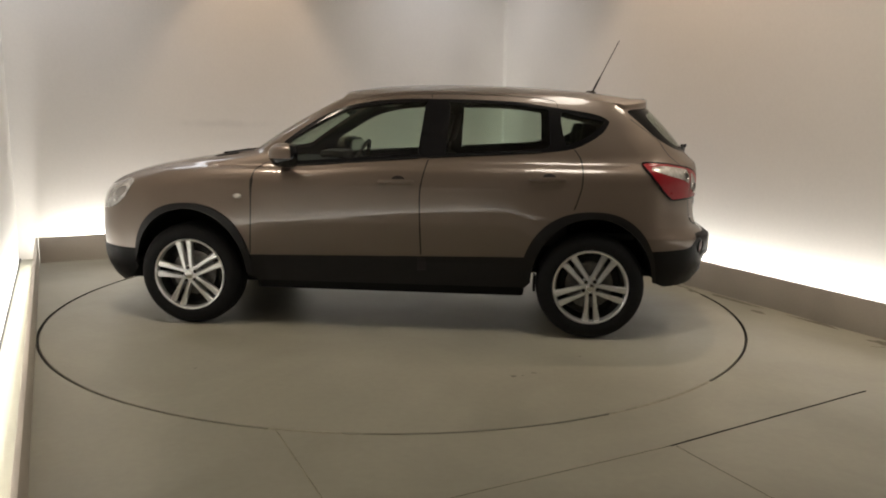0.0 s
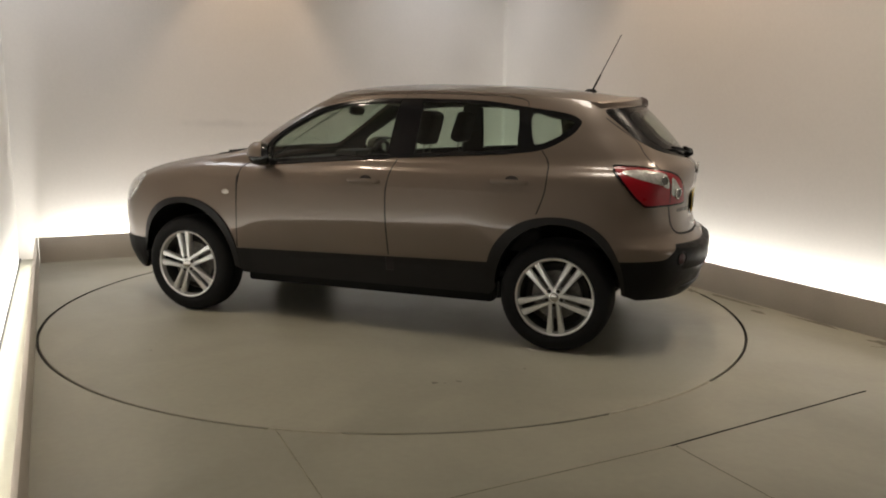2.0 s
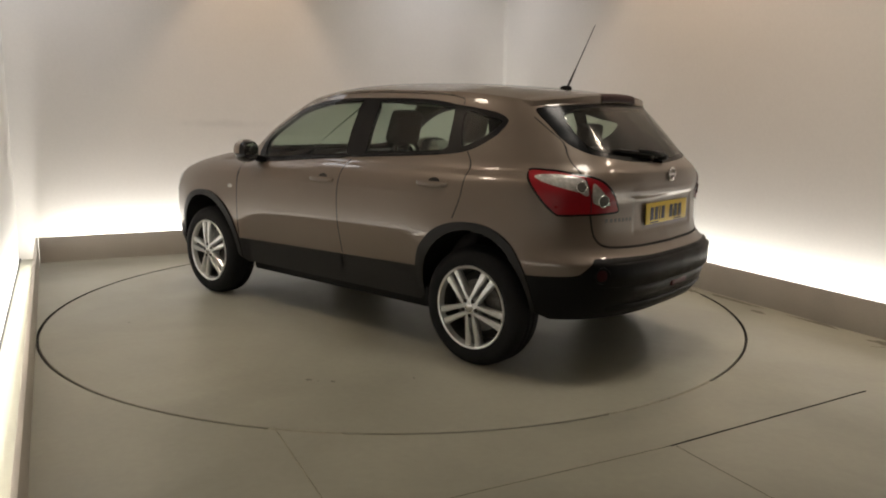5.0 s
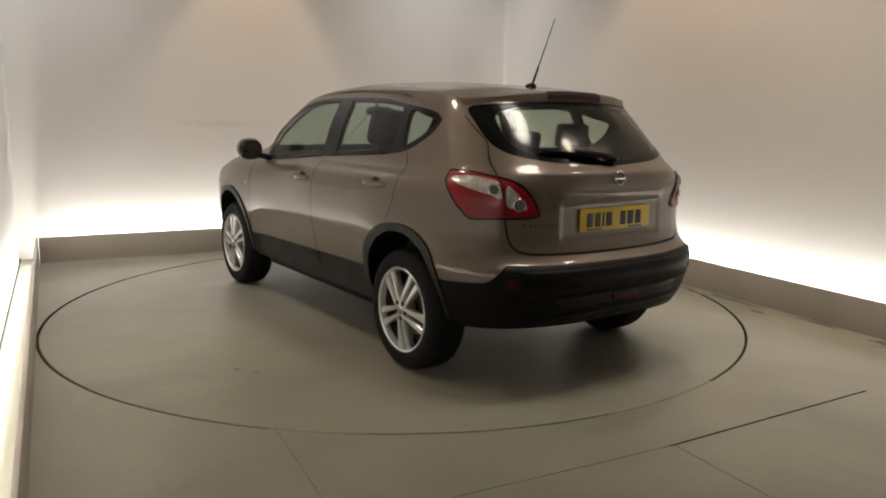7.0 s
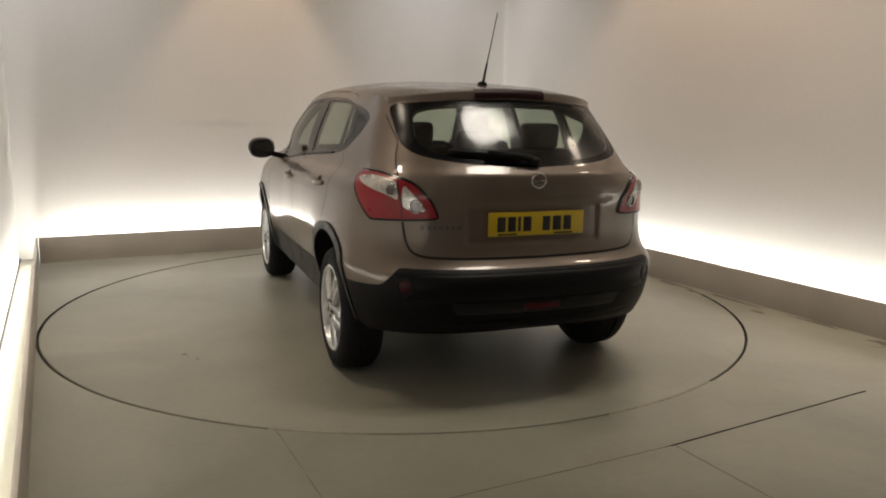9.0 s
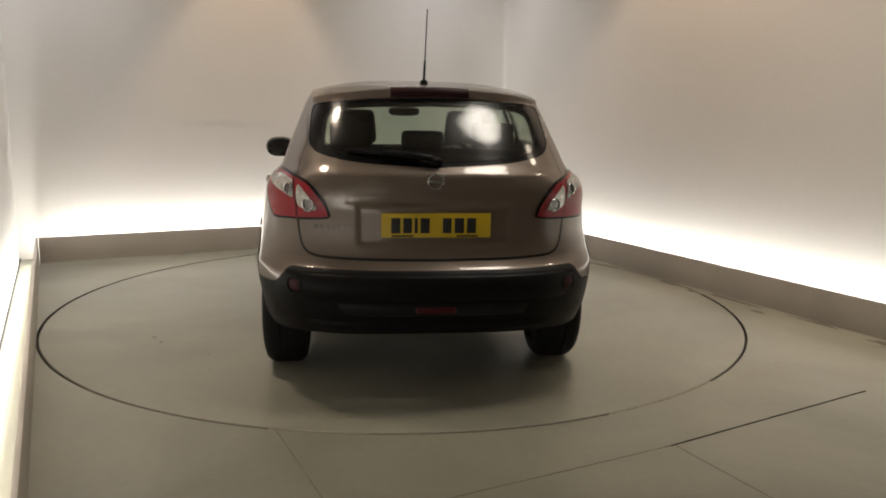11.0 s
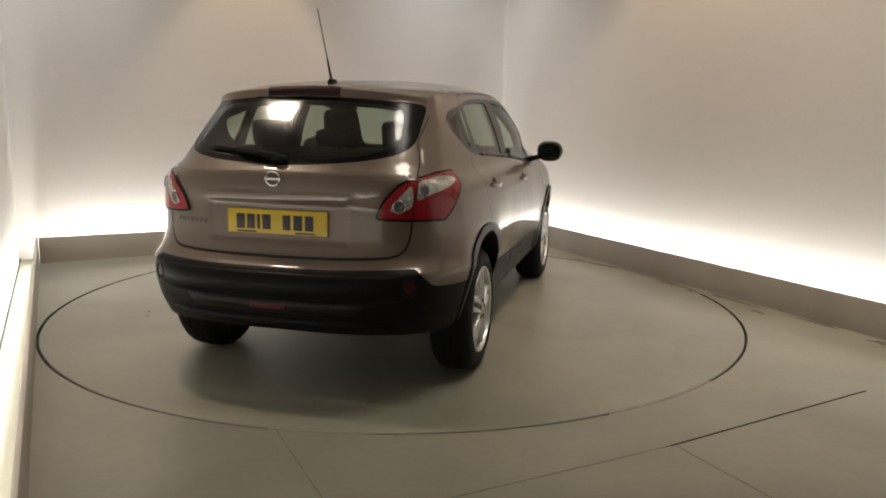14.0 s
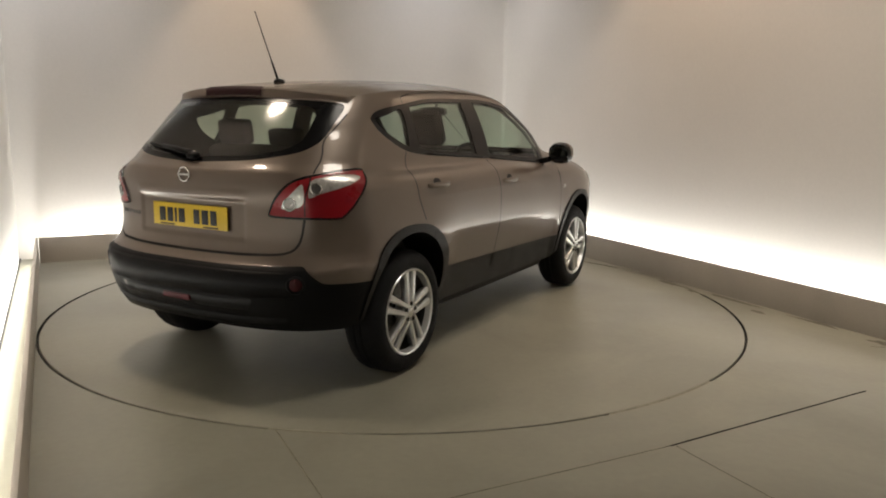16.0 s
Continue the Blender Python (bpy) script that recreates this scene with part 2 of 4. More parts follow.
def smooth_line(pts, step=0.02, closed=False):
    """A Catmull-Rom curve through the points."""
    P = [np.array(p, float) for p in pts]
    n = len(P)
    out = []
    for i in range(n if closed else n - 1):
        p0, p1, p2, p3 = (P[(i + k - 1) % n] if closed else P[min(max(i + k - 1, 0), n - 1)] for k in range(4))
        m = max(2, int(np.linalg.norm(p2 - p1) / step))
        for k in range(m):
            t = k / m
            out.append(0.5 * (2 * p1 + (p2 - p0) * t + (2 * p0 - 5 * p1 + 4 * p2 - p3) * t * t + (3 * p1 - p0 - 3 * p2 + p3) * t ** 3))
    if not closed:
        out.append(P[-1])
    return np.array(out)


def dense(pts, step=0.02, closed=True):
    P = np.array(pts, float)
    out = []
    for a, b in zip(P, np.roll(P, -1, 0) if closed else P[1:]):
        m = max(1, int(np.linalg.norm(b - a) / step))
        out += [a + (b - a) * k / m for k in range(m)]
    if not closed:
        out.append(P[-1])
    return np.array(out)


def ribbon(line, w):
    """A closed strip of width w about a line."""
    L = np.asarray(line)
    d = np.gradient(L, axis=0)
    d /= np.linalg.norm(d, axis=1)[:, None] + 1e-9
    n = np.stack([-d[:, 1], d[:, 0]], 1) * w / 2
    return np.concatenate([L + n, (L - n)[::-1]])


def cut_sheet(grid, loops):
    """Triangles over the grid points with all loops as edges."""
    from mathutils.geometry import delaunay_2d_cdt
    allp = np.concatenate(loops)
    keep = np.ones(len(grid), bool)
    for i in range(0, len(grid), 500):
        g = grid[i:i + 500]
        d = ((g[:, None, :] - allp[None]) ** 2).sum(2).min(1)
        keep[i:i + 500] = d > 0.009 ** 2
    pts = [Vector(p) for p in grid[keep]]
    edges = []
    for L in loops:
        o = len(pts)
        pts += [Vector(p) for p in L]
        edges += [(o + k, o + (k + 1) % len(L)) for k in range(len(L))]
    v, e, f, *_ = delaunay_2d_cdt(pts, edges, [], 0, 1e-5)
    return np.array([tuple(p) for p in v]), np.array([tuple(t) for t in f if len(t) == 3])


# ---- the bay: floor, kerbs, walls, ceiling ----
R_DISC = 2.46


def build_floor():
    ang = np.linspace(0, math.tau, 181)[:-1]
    ring = np.stack([np.cos(ang), np.sin(ang)], 1) * (R_DISC + 0.009)
    tr = lambda L: np.array([tuple(rm(a, b)[:2]) for a, b in L])
    W = 0.006
    seams = [ribbon(tr(dense(L, 0.1, False)), w) for L, w in (
        ([(-1.467, -1.985), (-1.467, -2.862)], W),
        ([(-1.467, -2.868), (0.03, -2.862)], W), ([(0.034, -2.862), (1.47, -2.775)], 0.012),
        ([(0.058, -2.872), (0.058, -4.6)], W),
        ([(2.25, -2.27), (2.46, -2.40)], W))]
    outer = tr(dense([(-2.9, -7.5), (2.9, -7.5), (2.9, 3.2), (-2.9, 3.2)], 0.3))
    g = np.array([(x, y) for x in np.arange(-7, 7, 0.3) for y in np.arange(-9, 5, 0.3)])
    g = g[inside(outer, g) & (np.linalg.norm(g, axis=1) > R_DISC + 0.05)]
    v, f = cut_sheet(g, [ring, outer] + seams)
    c = v[f].mean(1)
    ok = inside(outer, c) & ~inside(ring, c)
    gap = np.zeros(len(c), bool)
    for s in seams:
        gap |= inside(s, c)
    used = f[ok & ~gap]
    ids, inv = np.unique(used, return_inverse=True)
    fl = mesh_part("floor", [(*p, 0.0) for p in v[ids]], inv.reshape(-1, 3), FLOORM, smooth=False)
    tagged(fl, "grey-beige painted studio floor with joint lines round the turntable", "floor", kind="structure")
    for k, s in enumerate(seams):
        used = f[ok & inside(s, c)]
        if len(used):
            ids, inv = np.unique(used, return_inverse=True)
            mesh_part("floor_joint", [(*p, -0.005 if k == 2 else -0.0015) for p in v[ids]], inv.reshape(-1, 3), PIT if k == 2 else DUST, fl, "open dark floor joint" if k == 2 else "floor joint filled with dust", smooth=False)
    # dust packed into parts of the gap round the disc
    for a0, a1 in ((-104, -96), (-66, -47), (6, 16)):
        m = 12
        arc = [radians(a0 + (a1 - a0) * k / m) for k in range(m + 1)]
        verts = [(r * math.cos(a), r * math.sin(a), -0.0016) for r in (R_DISC - 0.0075, R_DISC + 0.0085) for a in arc]
        mesh_part("gap_dust", verts, [(k, k + 1, m + 2 + k, m + 1 + k) for k in range(m)], DUST, fl, "dust packed into the turntable gap", smooth=False)
    # pit below the gap of the disc
    n = 96
    verts = [((R_DISC + r) * math.cos(k * math.tau / n), (R_DISC + r) * math.sin(k * math.tau / n), z) for r, z in ((-0.1, -0.03), (0.05, -0.03)) for k in range(n)]
    mesh_part("turntable_gap", verts, [(k, (k + 1) % n, n + (k + 1) % n, n + k) for k in range(n)], PIT, fl)


build_floor()


def build_turntable():
    bm = bmesh.new()
    n = 160
    rings = [(0.0, 0.0)] + [(r, 0.0) for r in (0.6, 1.2, 1.8, R_DISC - 0.012)] + [(R_DISC - 0.008, -0.003), (R_DISC - 0.008, -0.02)]
    prev = None
    c = bm.verts.new((0, 0, 0))
    for r, z in rings[1:]:
        cur = [bm.verts.new((r * math.cos(k * math.tau / n), r * math.sin(k * math.tau / n), z)) for k in range(n)]
        for k in range(n):
            if prev is None:
                bm.faces.new((c, cur[k], cur[(k + 1) % n]))
            else:
                bm.faces.new((prev[k], cur[k], cur[(k + 1) % n], prev[(k + 1) % n]))
        prev = cur
    ob = part("turntable", bm, FLOORM, smooth=False)
    return tagged(ob, "round grey-beige floor turntable disc carrying the car", "turntable")


turntable = build_turntable()

KH, WH = 0.238, 4.3


def skew_box(name, lo, hi, mat, da=0.0, db=0.0, bevel=0.0):
    """A room box whose a grows with b by da, and whose b grows with a by db."""
    bm = bmesh.new()
    bm_box(bm, lo, hi, bevel)
    for v in bm.verts:
        v.co = rm(v.co.x + da * v.co.y, v.co.y + db * v.co.x, v.co.z)
    return part(name, bm, mat)


for nm, lo, hi, da, db in (("wall_back", (-2.9, 2.98, -0.05), (2.9, 3.13, WH), 0, 0.012), ("wall_left", (-2.81, -7.5, -0.05), (-2.66, 2.945, WH), -0.006, 0),
                           ("wall_right", (2.68, -7.5, -0.05), (2.83, 3.01, WH), 0, 0), ("wall_front_unseen", (-2.9, -7.65, -0.05), (2.9, -7.502, WH), 0, 0)):
    front = nm == "wall_front_unseen"
    tagged(skew_box(nm, lo, hi, DARKW if front else WALLB if nm == "wall_back" else WALL, da, db), "unseen grey wall added behind the camera to light the doors" if front else "smooth white painted studio wall washed by cove light", "wall", kind="structure")


def rounded_corner(a, b, r):
    """Hollow plaster fillet where the back wall meets the side wall."""
    n = 12
    arc = [(a - r + r * math.cos(k * math.pi / 2 / n), b - r + r * math.sin(k * math.pi / 2 / n)) for k in range(n + 1)]
    prof = arc + [(a + 0.02, b + 0.02)]
    m = len(prof)
    verts = [rm(x, y, z) for z in (-0.04, WH - 0.001) for x, y in prof]
    faces = [(k, (k + 1) % m, m + (k + 1) % m, m + k) for k in range(m)] + [tuple(range(m))[::-1], tuple(range(m, 2 * m))]
    bm = bmesh.new()
    vs = [bm.verts.new(v) for v in verts]
    for f in faces:
        bm.faces.new([vs[i] for i in f])
    bmesh.ops.recalc_face_normals(bm, faces=bm.faces)
    return part("wall_corner", bm, WALL)


tagged(rounded_corner(2.682, 3.014, 0.05), "softly rounded white plaster corner between two walls", "wall", kind="structure")
# out of view; added and kept pale so that it bounces light down
tagged(room_box("ceiling", (-2.9, -7.65, WH + 0.002), (2.9, 3.2, WH + 0.12), CEILM), "unseen pale ceiling added to bounce light into the bay", "ceiling", kind="structure")
for nm, lo, hi, da, db in (("kerb_back", (-2.50, 2.748, -0.02), (2.485, 2.772, KH), 0, 0.018), ("kerb_left", (-2.490, -6.0, -0.02), (-2.468, 2.724, KH), -0.014, 0),
                           ("kerb_right", (2.487, -6.0, -0.02), (2.509, 2.80, KH), 0.004, 0)):
    tagged(skew_box(nm, lo, hi, KERBM, da, db, 0.003), "low beige board hiding the cove light along the wall", "kerb", kind="structure")

# added strip, coloured dark to stand in for the gap at the wall foot
tagged(skew_box("baseboard", (-2.658, -6.0, 0.001), (-2.648, 2.93, 0.014), PIT, -0.006, 0), "thin dark joint strip at the wall foot", "baseboard", kind="structure")

# ---- the car: body surface from stacked plan outlines ----
ZF = pchip([0.20, 0.30, 0.45, 0.60, 0.70, 0.80, 0.87, 0.92, 0.96, 1.01, 1.05, 1.09, 1.125, 1.15, 1.20, 1.28, 1.42, 1.52, 1.60],
           [1.98, 2.10, 2.15, 2.15, 2.14, 2.125, 2.095, 2.05, 1.985, 1.85, 1.68, 1.45, 1.18, 1.04, 0.95, 0.83, 0.59, 0.39, 0.21])
ZR = pchip([0.20, 0.34, 0.46, 0.58, 0.655, 0.685, 0.73, 0.82, 0.94, 1.05, 1.11, 1.16, 1.20, 1.30, 1.40, 1.48, 1.60],
           [-1.98, -2.07, -2.13, -2.15, -2.145, -2.105, -2.068, -2.052, -2.05, -2.062, -2.056, -2.008, -1.975, -1.893, -1.799, -1.716, -1.58])
ZW = pchip([0.20, 0.30, 0.40, 0.50, 0.58, 0.66, 0.74, 0.82, 0.90, 1.00, 1.05, 1.085, 1.11, 1.14, 1.20, 1.30, 1.40, 1.50, 1.60],
           [0.820, 0.838, 0.855, 0.869, 0.8785, 0.8862, 0.8912, 0.893, 0.8915, 0.882, 0.867, 0.841, 0.808, 0.792, 0.772, 0.738, 0.700, 0.652, 0.575])
REAR = [(0.0, 0.0), (0.30, 0.010), (0.56, 0.050), (0.74, 0.125), (0.87, 0.255), (0.945, 0.42), (0.982, 0.70), (1.0, 1.20)]
FRONT = [(0.0, 0.0), (0.35, 0.025), (0.60, 0.08), (0.80, 0.18), (0.92, 0.35), (0.975, 0.66), (1.0, 1.30)]


def end_curve(ctrl):
    P = np.array(ctrl)
    s = np.concatenate([[0], np.cumsum(np.hypot(np.diff(P[:, 0]) * 0.88, np.diff(P[:, 1])))])
    return s[-1], pchip(s, P[:, 0]), pchip(s, P[:, 1])


LR, RY, RX = end_curve(REAR)
LF, FY, FX = end_curve(FRONT)
LM = 1.62
UT = LR + LM + LF


def sstep(a, b, x):
    t = np.clip((x - a) / (b - a), 0, 1)
    return t * t * (3 - 2 * t)


CREASE = pchip([-1.20, -1.02, -0.96, -0.87, -0.80, -0.20, 0.60, 0.78, 0.88], [0.570, 0.590, 0.615, 0.700, 0.718, 0.722, 0.696, 0.665, 0.600])


def body(u, z):
    """Left half of the body: u runs from the tail's middle round the side to the nose's middle, z is the height."""
    u, z = np.asarray(u, float), np.asarray(z, float)
    xr, xf = ZR(z), ZF(z)
    k = np.minimum(1.0, (xf - xr) / 2.66)
    kf = k * (1.0 - 0.56 * sstep(0.98, 1.15, z))
    xa, xb = xr + k * 1.20, xf - kf * 1.30
    t = np.clip((u - LR) / LM, 0, 1)
    x = np.where(u < LR, xr + k * RX(np.minimum(u, LR)), np.where(u > LR + LM, xf - kf * FX(np.clip(UT - u, 0, LF)), xa + (xb - xa) * t))
    # the shoulder sinks towards the nose with the window line
    w = ZW(z + 0.042 * sstep(-0.1, 0.62, x) * sstep(0.90, 1.02, z) * (1 - sstep(1.13, 1.30, z)))
    y = w * np.where(u < LR, RY(np.minimum(u, LR)), np.where(u > LR + LM, FY(np.clip(UT - u, 0, LF)), 1.0))
    # fine crease along the doors
    y = y + 0.0012 * np.exp(-(((z - 0.957) / 0.011) ** 2)) * sstep(-1.22, -1.10, x) * (1 - sstep(0.70, 0.85, x)) * sstep(0.3, 0.75, y)
    # flared arches
    side = sstep(0.3, 0.75, y)
    for xc, amp in ((-1.3155, 0.022), (1.3155, 0.018)):
        y = y + side * amp * np.exp(-(((x - xc) / 0.40) ** 4)) * sstep(0.30, 0.62, z) * (1 - sstep(0.74, 0.98, z))
    # lower doors tuck in below a rising crease
    below = 0.007 * np.logaddexp(0.0, (CREASE(x) - z) / 0.007)
    y = y - 0.105 * np.minimum(below, 0.26) * sstep(-1.14, -0.98, x) * (1 - sstep(0.80, 0.92, x)) * side
    # fuller bumper corners low at the tail
    y = y * (1 + 0.035 * (1 - sstep(0.62, 0.85, z)) * (1 - sstep(-1.75, -1.40, x)) * sstep(0.5, 0.75, y))
    # the cabin keeps its width towards the windscreen pillars
    y = y + 0.026 * sstep(1.14, 1.32, z) * sstep(-0.6, 0.2, x) * side
    # number plate hollow and the lip above it
    rear = (u < 0.9)
    hollow = (1 - sstep(0.350, 0.382, y)) * sstep(0.768, 0.800, z) * (1 - sstep(0.962, 0.986, z))
    lip = (1 - sstep(0.36, 0.41, y)) * sstep(0.975, 0.995, z) * (1 - sstep(1.010, 1.04, z))
    x = x + np.where(rear, 0.008 * hollow - 0.004 * lip, 0)
    return np.stack([x, y, z + 0 * u], -1)


UG = np.linspace(0, UT, 1500)


def by_x(x, z):
    """u of the side point at x, z."""
    return float(np.interp(x, body(UG, np.full_like(UG, z))[:, 0], UG))


def by_y(y, z, front=False):
    w = float(ZW(z))
    if front:
        s = np.linspace(0, LF, 600)
        return UT - float(np.interp(y / w, FY(s), s))
    s = np.linspace(0, LR, 600)
    return float(np.interp(y / w, RY(s), s))


def dom(pts):
    """Points (x, z), or (y, z, 'r') at the tail and (y, z, 'f') at the nose, into body coordinates."""
    return [(by_x(p[0], p[1]) if len(p) == 2 else by_y(p[0], p[1], p[2] == "f"), p[1]) for p in pts]


def body_normal(u, z):
    e = 0.004
    a = body(np.clip(u + e, 0, UT), z) - body(np.clip(u - e, 0, UT), z)
    b = body(u, z + e) - body(u, z - e)
    n = np.cross(b, a)
    n /= np.linalg.norm(n, axis=1)[:, None] + 1e-12
    flip = (n * (body(u, z) - np.array([0, 0, 0.9]))).sum(1) < 0
    n[flip] *= -1
    mid = (u < 1e-6) | (u > UT - 1e-6)
    n[mid, 1] = 0
    return n


# roof edge and lower edge of the shell
TOPU = [(by_y(0, 1.505), 1.505), (by_y(0.5, 1.488), 1.488)] + [(by_x(x, z), z) for x, z in ((-1.45, 1.497), (-1.2, 1.526), (-0.9, 1.546), (-0.4, 1.560), (-0.1, 1.553), (0.10, 1.532), (0.22, 1.508))] + [(by_y(0.52, 1.515, True), 1.515), (UT, 1.545)]
BOTU = [(0, 0.36), (by_y(0.6, 0.35), 0.35), (by_x(-1.78, 0.345), 0.345), (by_x(-1.66, 0.40), 0.40), (by_x(-0.98, 0.40), 0.40), (by_x(-0.90, 0.315), 0.315), (by_x(0.85, 0.310), 0.310), (by_x(0.98, 0.40), 0.40), (by_x(1.66, 0.40), 0.40), (by_x(1.76, 0.29), 0.29), (by_y(0.6, 0.23, True), 0.23), (UT, 0.22)]
HUBX, HUBZ, TYRE = 1.3155, 0.34, 0.342


def arch(xc, fwd, aft, rz, n=60, p=2.3):
    """Arch outline: its reach forward and aft of the hub and its height; squarer than an ellipse."""
    out = []
    for a in np.linspace(-40, 220, n):
        c, sn = math.cos(radians(a)), math.sin(radians(a))
        r = fwd if c > 0 else aft
        out.append((xc + r * math.copysign(abs(c) ** (2 / p), c), HUBZ + rz * math.copysign(abs(sn) ** (2 / p), sn)))
    return out


def build_shell():
    reg = {}
    top = smooth_line(TOPU, 0.03)
    bot = dense(BOTU, 0.03, False)
    outer = np.concatenate([bot, top[::-1]])
    L = lambda pts, closed=True: np.array(dom(pts))
    # glass and dark surrounds
    dlo = smooth_line([(0.685, 1.225), (0.50, 1.355), (0.31, 1.448), (0.05, 1.497), (-0.26, 1.510), (-0.76, 1.500), (-1.05, 1.465), (-1.30, 1.428), (-1.392, 1.392), (-1.402, 1.362),
                       (-1.35, 1.295), (-1.20, 1.212), (-1.00, 1.180), (-0.60, 1.155), (-0.21, 1.132), (0.30, 1.098), (0.62, 1.078), (0.72, 1.10), (0.735, 1.16)], 0.02, True)
    fglass = smooth_line([(0.665, 1.205), (0.50, 1.325), (0.29, 1.430), (0.05, 1.478), (-0.225, 1.490), (-0.232, 1.47), (-0.195, 1.17), (-0.19, 1.156), (0.25, 1.127), (0.62, 1.103), (0.665, 1.12)], 0.02, True)
    rglass = smooth_line([(-0.405, 1.488), (-0.75, 1.482), (-0.985, 1.455), (-1.02, 1.43), (-1.03, 1.26), (-1.005, 1.212), (-0.70, 1.185), (-0.40, 1.168), (-0.375, 1.18), (-0.395, 1.46)], 0.02, True)
    qglass = smooth_line([(-1.105, 1.425), (-1.24, 1.405), (-1.355, 1.382), (-1.363, 1.362), (-1.29, 1.298), (-1.165, 1.238), (-1.13, 1.245)], 0.015, True)
    reg["window_front"], reg["window_rear"], reg["window_quarter"], reg["window_surround"] = L(fglass), L(rglass), L(qglass), L(dlo)
    rg = [(-0.001, 1.485, "r"), (0.33, 1.476, "r"), (0.52, 1.464, "r"), (0.585, 1.452, "r"), (0.603, 1.427, "r"), (0.609, 1.36, "r"), (0.611, 1.285, "r"), (0.597, 1.243, "r"), (0.54, 1.205, "r"), (0.35, 1.172, "r"), (-0.001, 1.152, "r")]
    reg["rear_frit"] = smooth_line(dom(rg), 0.02)
    clear = [(-0.001, 1.466, "r"), (0.33, 1.457, "r"), (0.47, 1.440, "r"), (0.525, 1.410, "r"), (0.538, 1.35, "r"), (0.543, 1.29, "r"), (0.525, 1.25, "r"), (0.47, 1.222, "r"), (0.33, 1.197, "r"), (-0.001, 1.178, "r")]
    reg["rear_window"] = smooth_line(dom(clear), 0.02)
    reg["windscreen"] = smooth_line(dom([(-0.001, 1.155, "f"), (0.50, 1.155, "f"), (0.66, 1.165, "f"), (0.665, 1.20, "f"), (0.60, 1.37, "f"), (0.525, 1.49, "f"), (0.46, 1.515, "f"), (-0.001, 1.53, "f")]), 0.03)
    # rear lamp: outline, its two lenses
    lamp = smooth_line(dom([(-1.612, 1.112), (-1.72, 1.122), (0.69, 1.108, "r"), (0.605, 1.075, "r"), (0.54, 1.005, "r"), (0.503, 0.930, "r"), (0.512, 0.912, "r"), (0.60, 0.905, "r"), (0.70, 0.902, "r"), (-1.815, 0.899), (-1.785, 0.911), (-1.715, 0.985)]), 0.012, True)
    clear_o = smooth_line(dom([(-1.665, 1.090), (-1.75, 1.100), (0.705, 1.090, "r"), (0.672, 1.074, "r"), (0.672, 1.004, "r"), (0.715, 1.022, "r"), (-1.76, 1.052), (-1.70, 1.070)]), 0.012, True)
    clear_i = smooth_line(dom([(0.648, 1.058, "r"), (0.626, 1.046, "r"), (0.588, 1.002, "r"), (0.560, 0.960, "r"), (0.568, 0.947, "r"), (0.604, 0.950, "r"), (0.648, 0.970, "r")]), 0.012, True)
    bowl = [(by_y(0.597, 0.972) + 0.030 * math.cos(a), 0.972 + 0.030 * math.sin(a)) for a in np.linspace(0, math.tau, 19)[:-1]]
    bowl2 = [(by_y(0.695, 1.045) + 0.026 * math.cos(a), 1.043 + 0.026 * math.sin(a)) for a in np.linspace(0, math.tau, 19)[:-1]]
    reg["rear_lamp"], reg["clear_lens"], reg["reversing_lens"], reg["lamp_bowl"], reg["turn_bowl"] = lamp, clear_o, clear_i, np.array(bowl), np.array(bowl2)
    reg["lamp_gasket"] = ribbon(np.vstack([lamp, lamp[:2]]), 0.010)
    reg["sill_gap"] = np.array(dom(dense([(-0.205, 0.512), (-0.262, 0.514), (-0.262, 0.415), (-0.205, 0.412)], 0.02)))
    reg["headlamp"] = smooth_line(dom([(1.70, 0.935), (1.74, 0.965), (1.84, 0.935), (0.62, 0.90, "f"), (0.52, 0.84, "f"), (0.56, 0.775, "f"), (0.66, 0.755, "f"), (1.86, 0.775), (1.76, 0.845)]), 0.015, True)
    reg["head_bowl"] = np.array([(by_x(1.80, 0.875) + 0.042 * math.cos(a), 0.878 + 0.036 * math.sin(a)) for a in np.linspace(0, math.tau, 21)[:-1]])
    # black cladding: bumpers, sills, arches
    bump = dom([(-0.001, 0.672, "r"), (0.30, 0.672, "r"), (0.60, 0.677, "r"), (0.672, 0.676, "r"), (-1.985, 0.652), (-1.955, 0.614), (-1.925, 0.595), (-1.85, 0.588), (-1.724, 0.583), (-1.60, 0.583)])
    reg["rear_bumper"] = np.concatenate([smooth_line(bump, 0.02), dense([(by_x(-1.60, 0.583), 0.1), (-0.2, 0.1)], 0.1, False)])
    fb = dom([(1.60, 0.50), (1.78, 0.50), (0.70, 0.505, "f"), (0.35, 0.52, "f"), (-0.001, 0.52, "f")])
    reg["front_bumper"] = np.concatenate([smooth_line(fb, 0.03), dense([(UT + 0.2, 0.1), (by_x(1.6, 0.3), 0.1)], 0.1, False)])
    for nm, xc, fwd, aft, rz in (("front_arch", HUBX, 0.398, 0.425, 0.480), ("rear_arch", -HUBX, 0.446, 0.406, 0.484)):
        reg[nm + "_hole"] = np.array(dom(arch(xc, 0.380, 0.386, 0.441, 50, 2.08)))
        reg[nm] = np.array(dom(arch(xc, fwd, aft, rz)))
    reg["sill"] = np.concatenate([np.array(dom([(-0.95, 0.522), (-0.6, 0.514), (-0.23, 0.506), (0.45, 0.492), (1.0, 0.486)])), np.array([(by_x(1.0, 0.3), 0.1), (by_x(-0.95, 0.3), 0.1)])])
    # joints
    joint = {}
    sw = 0.0085
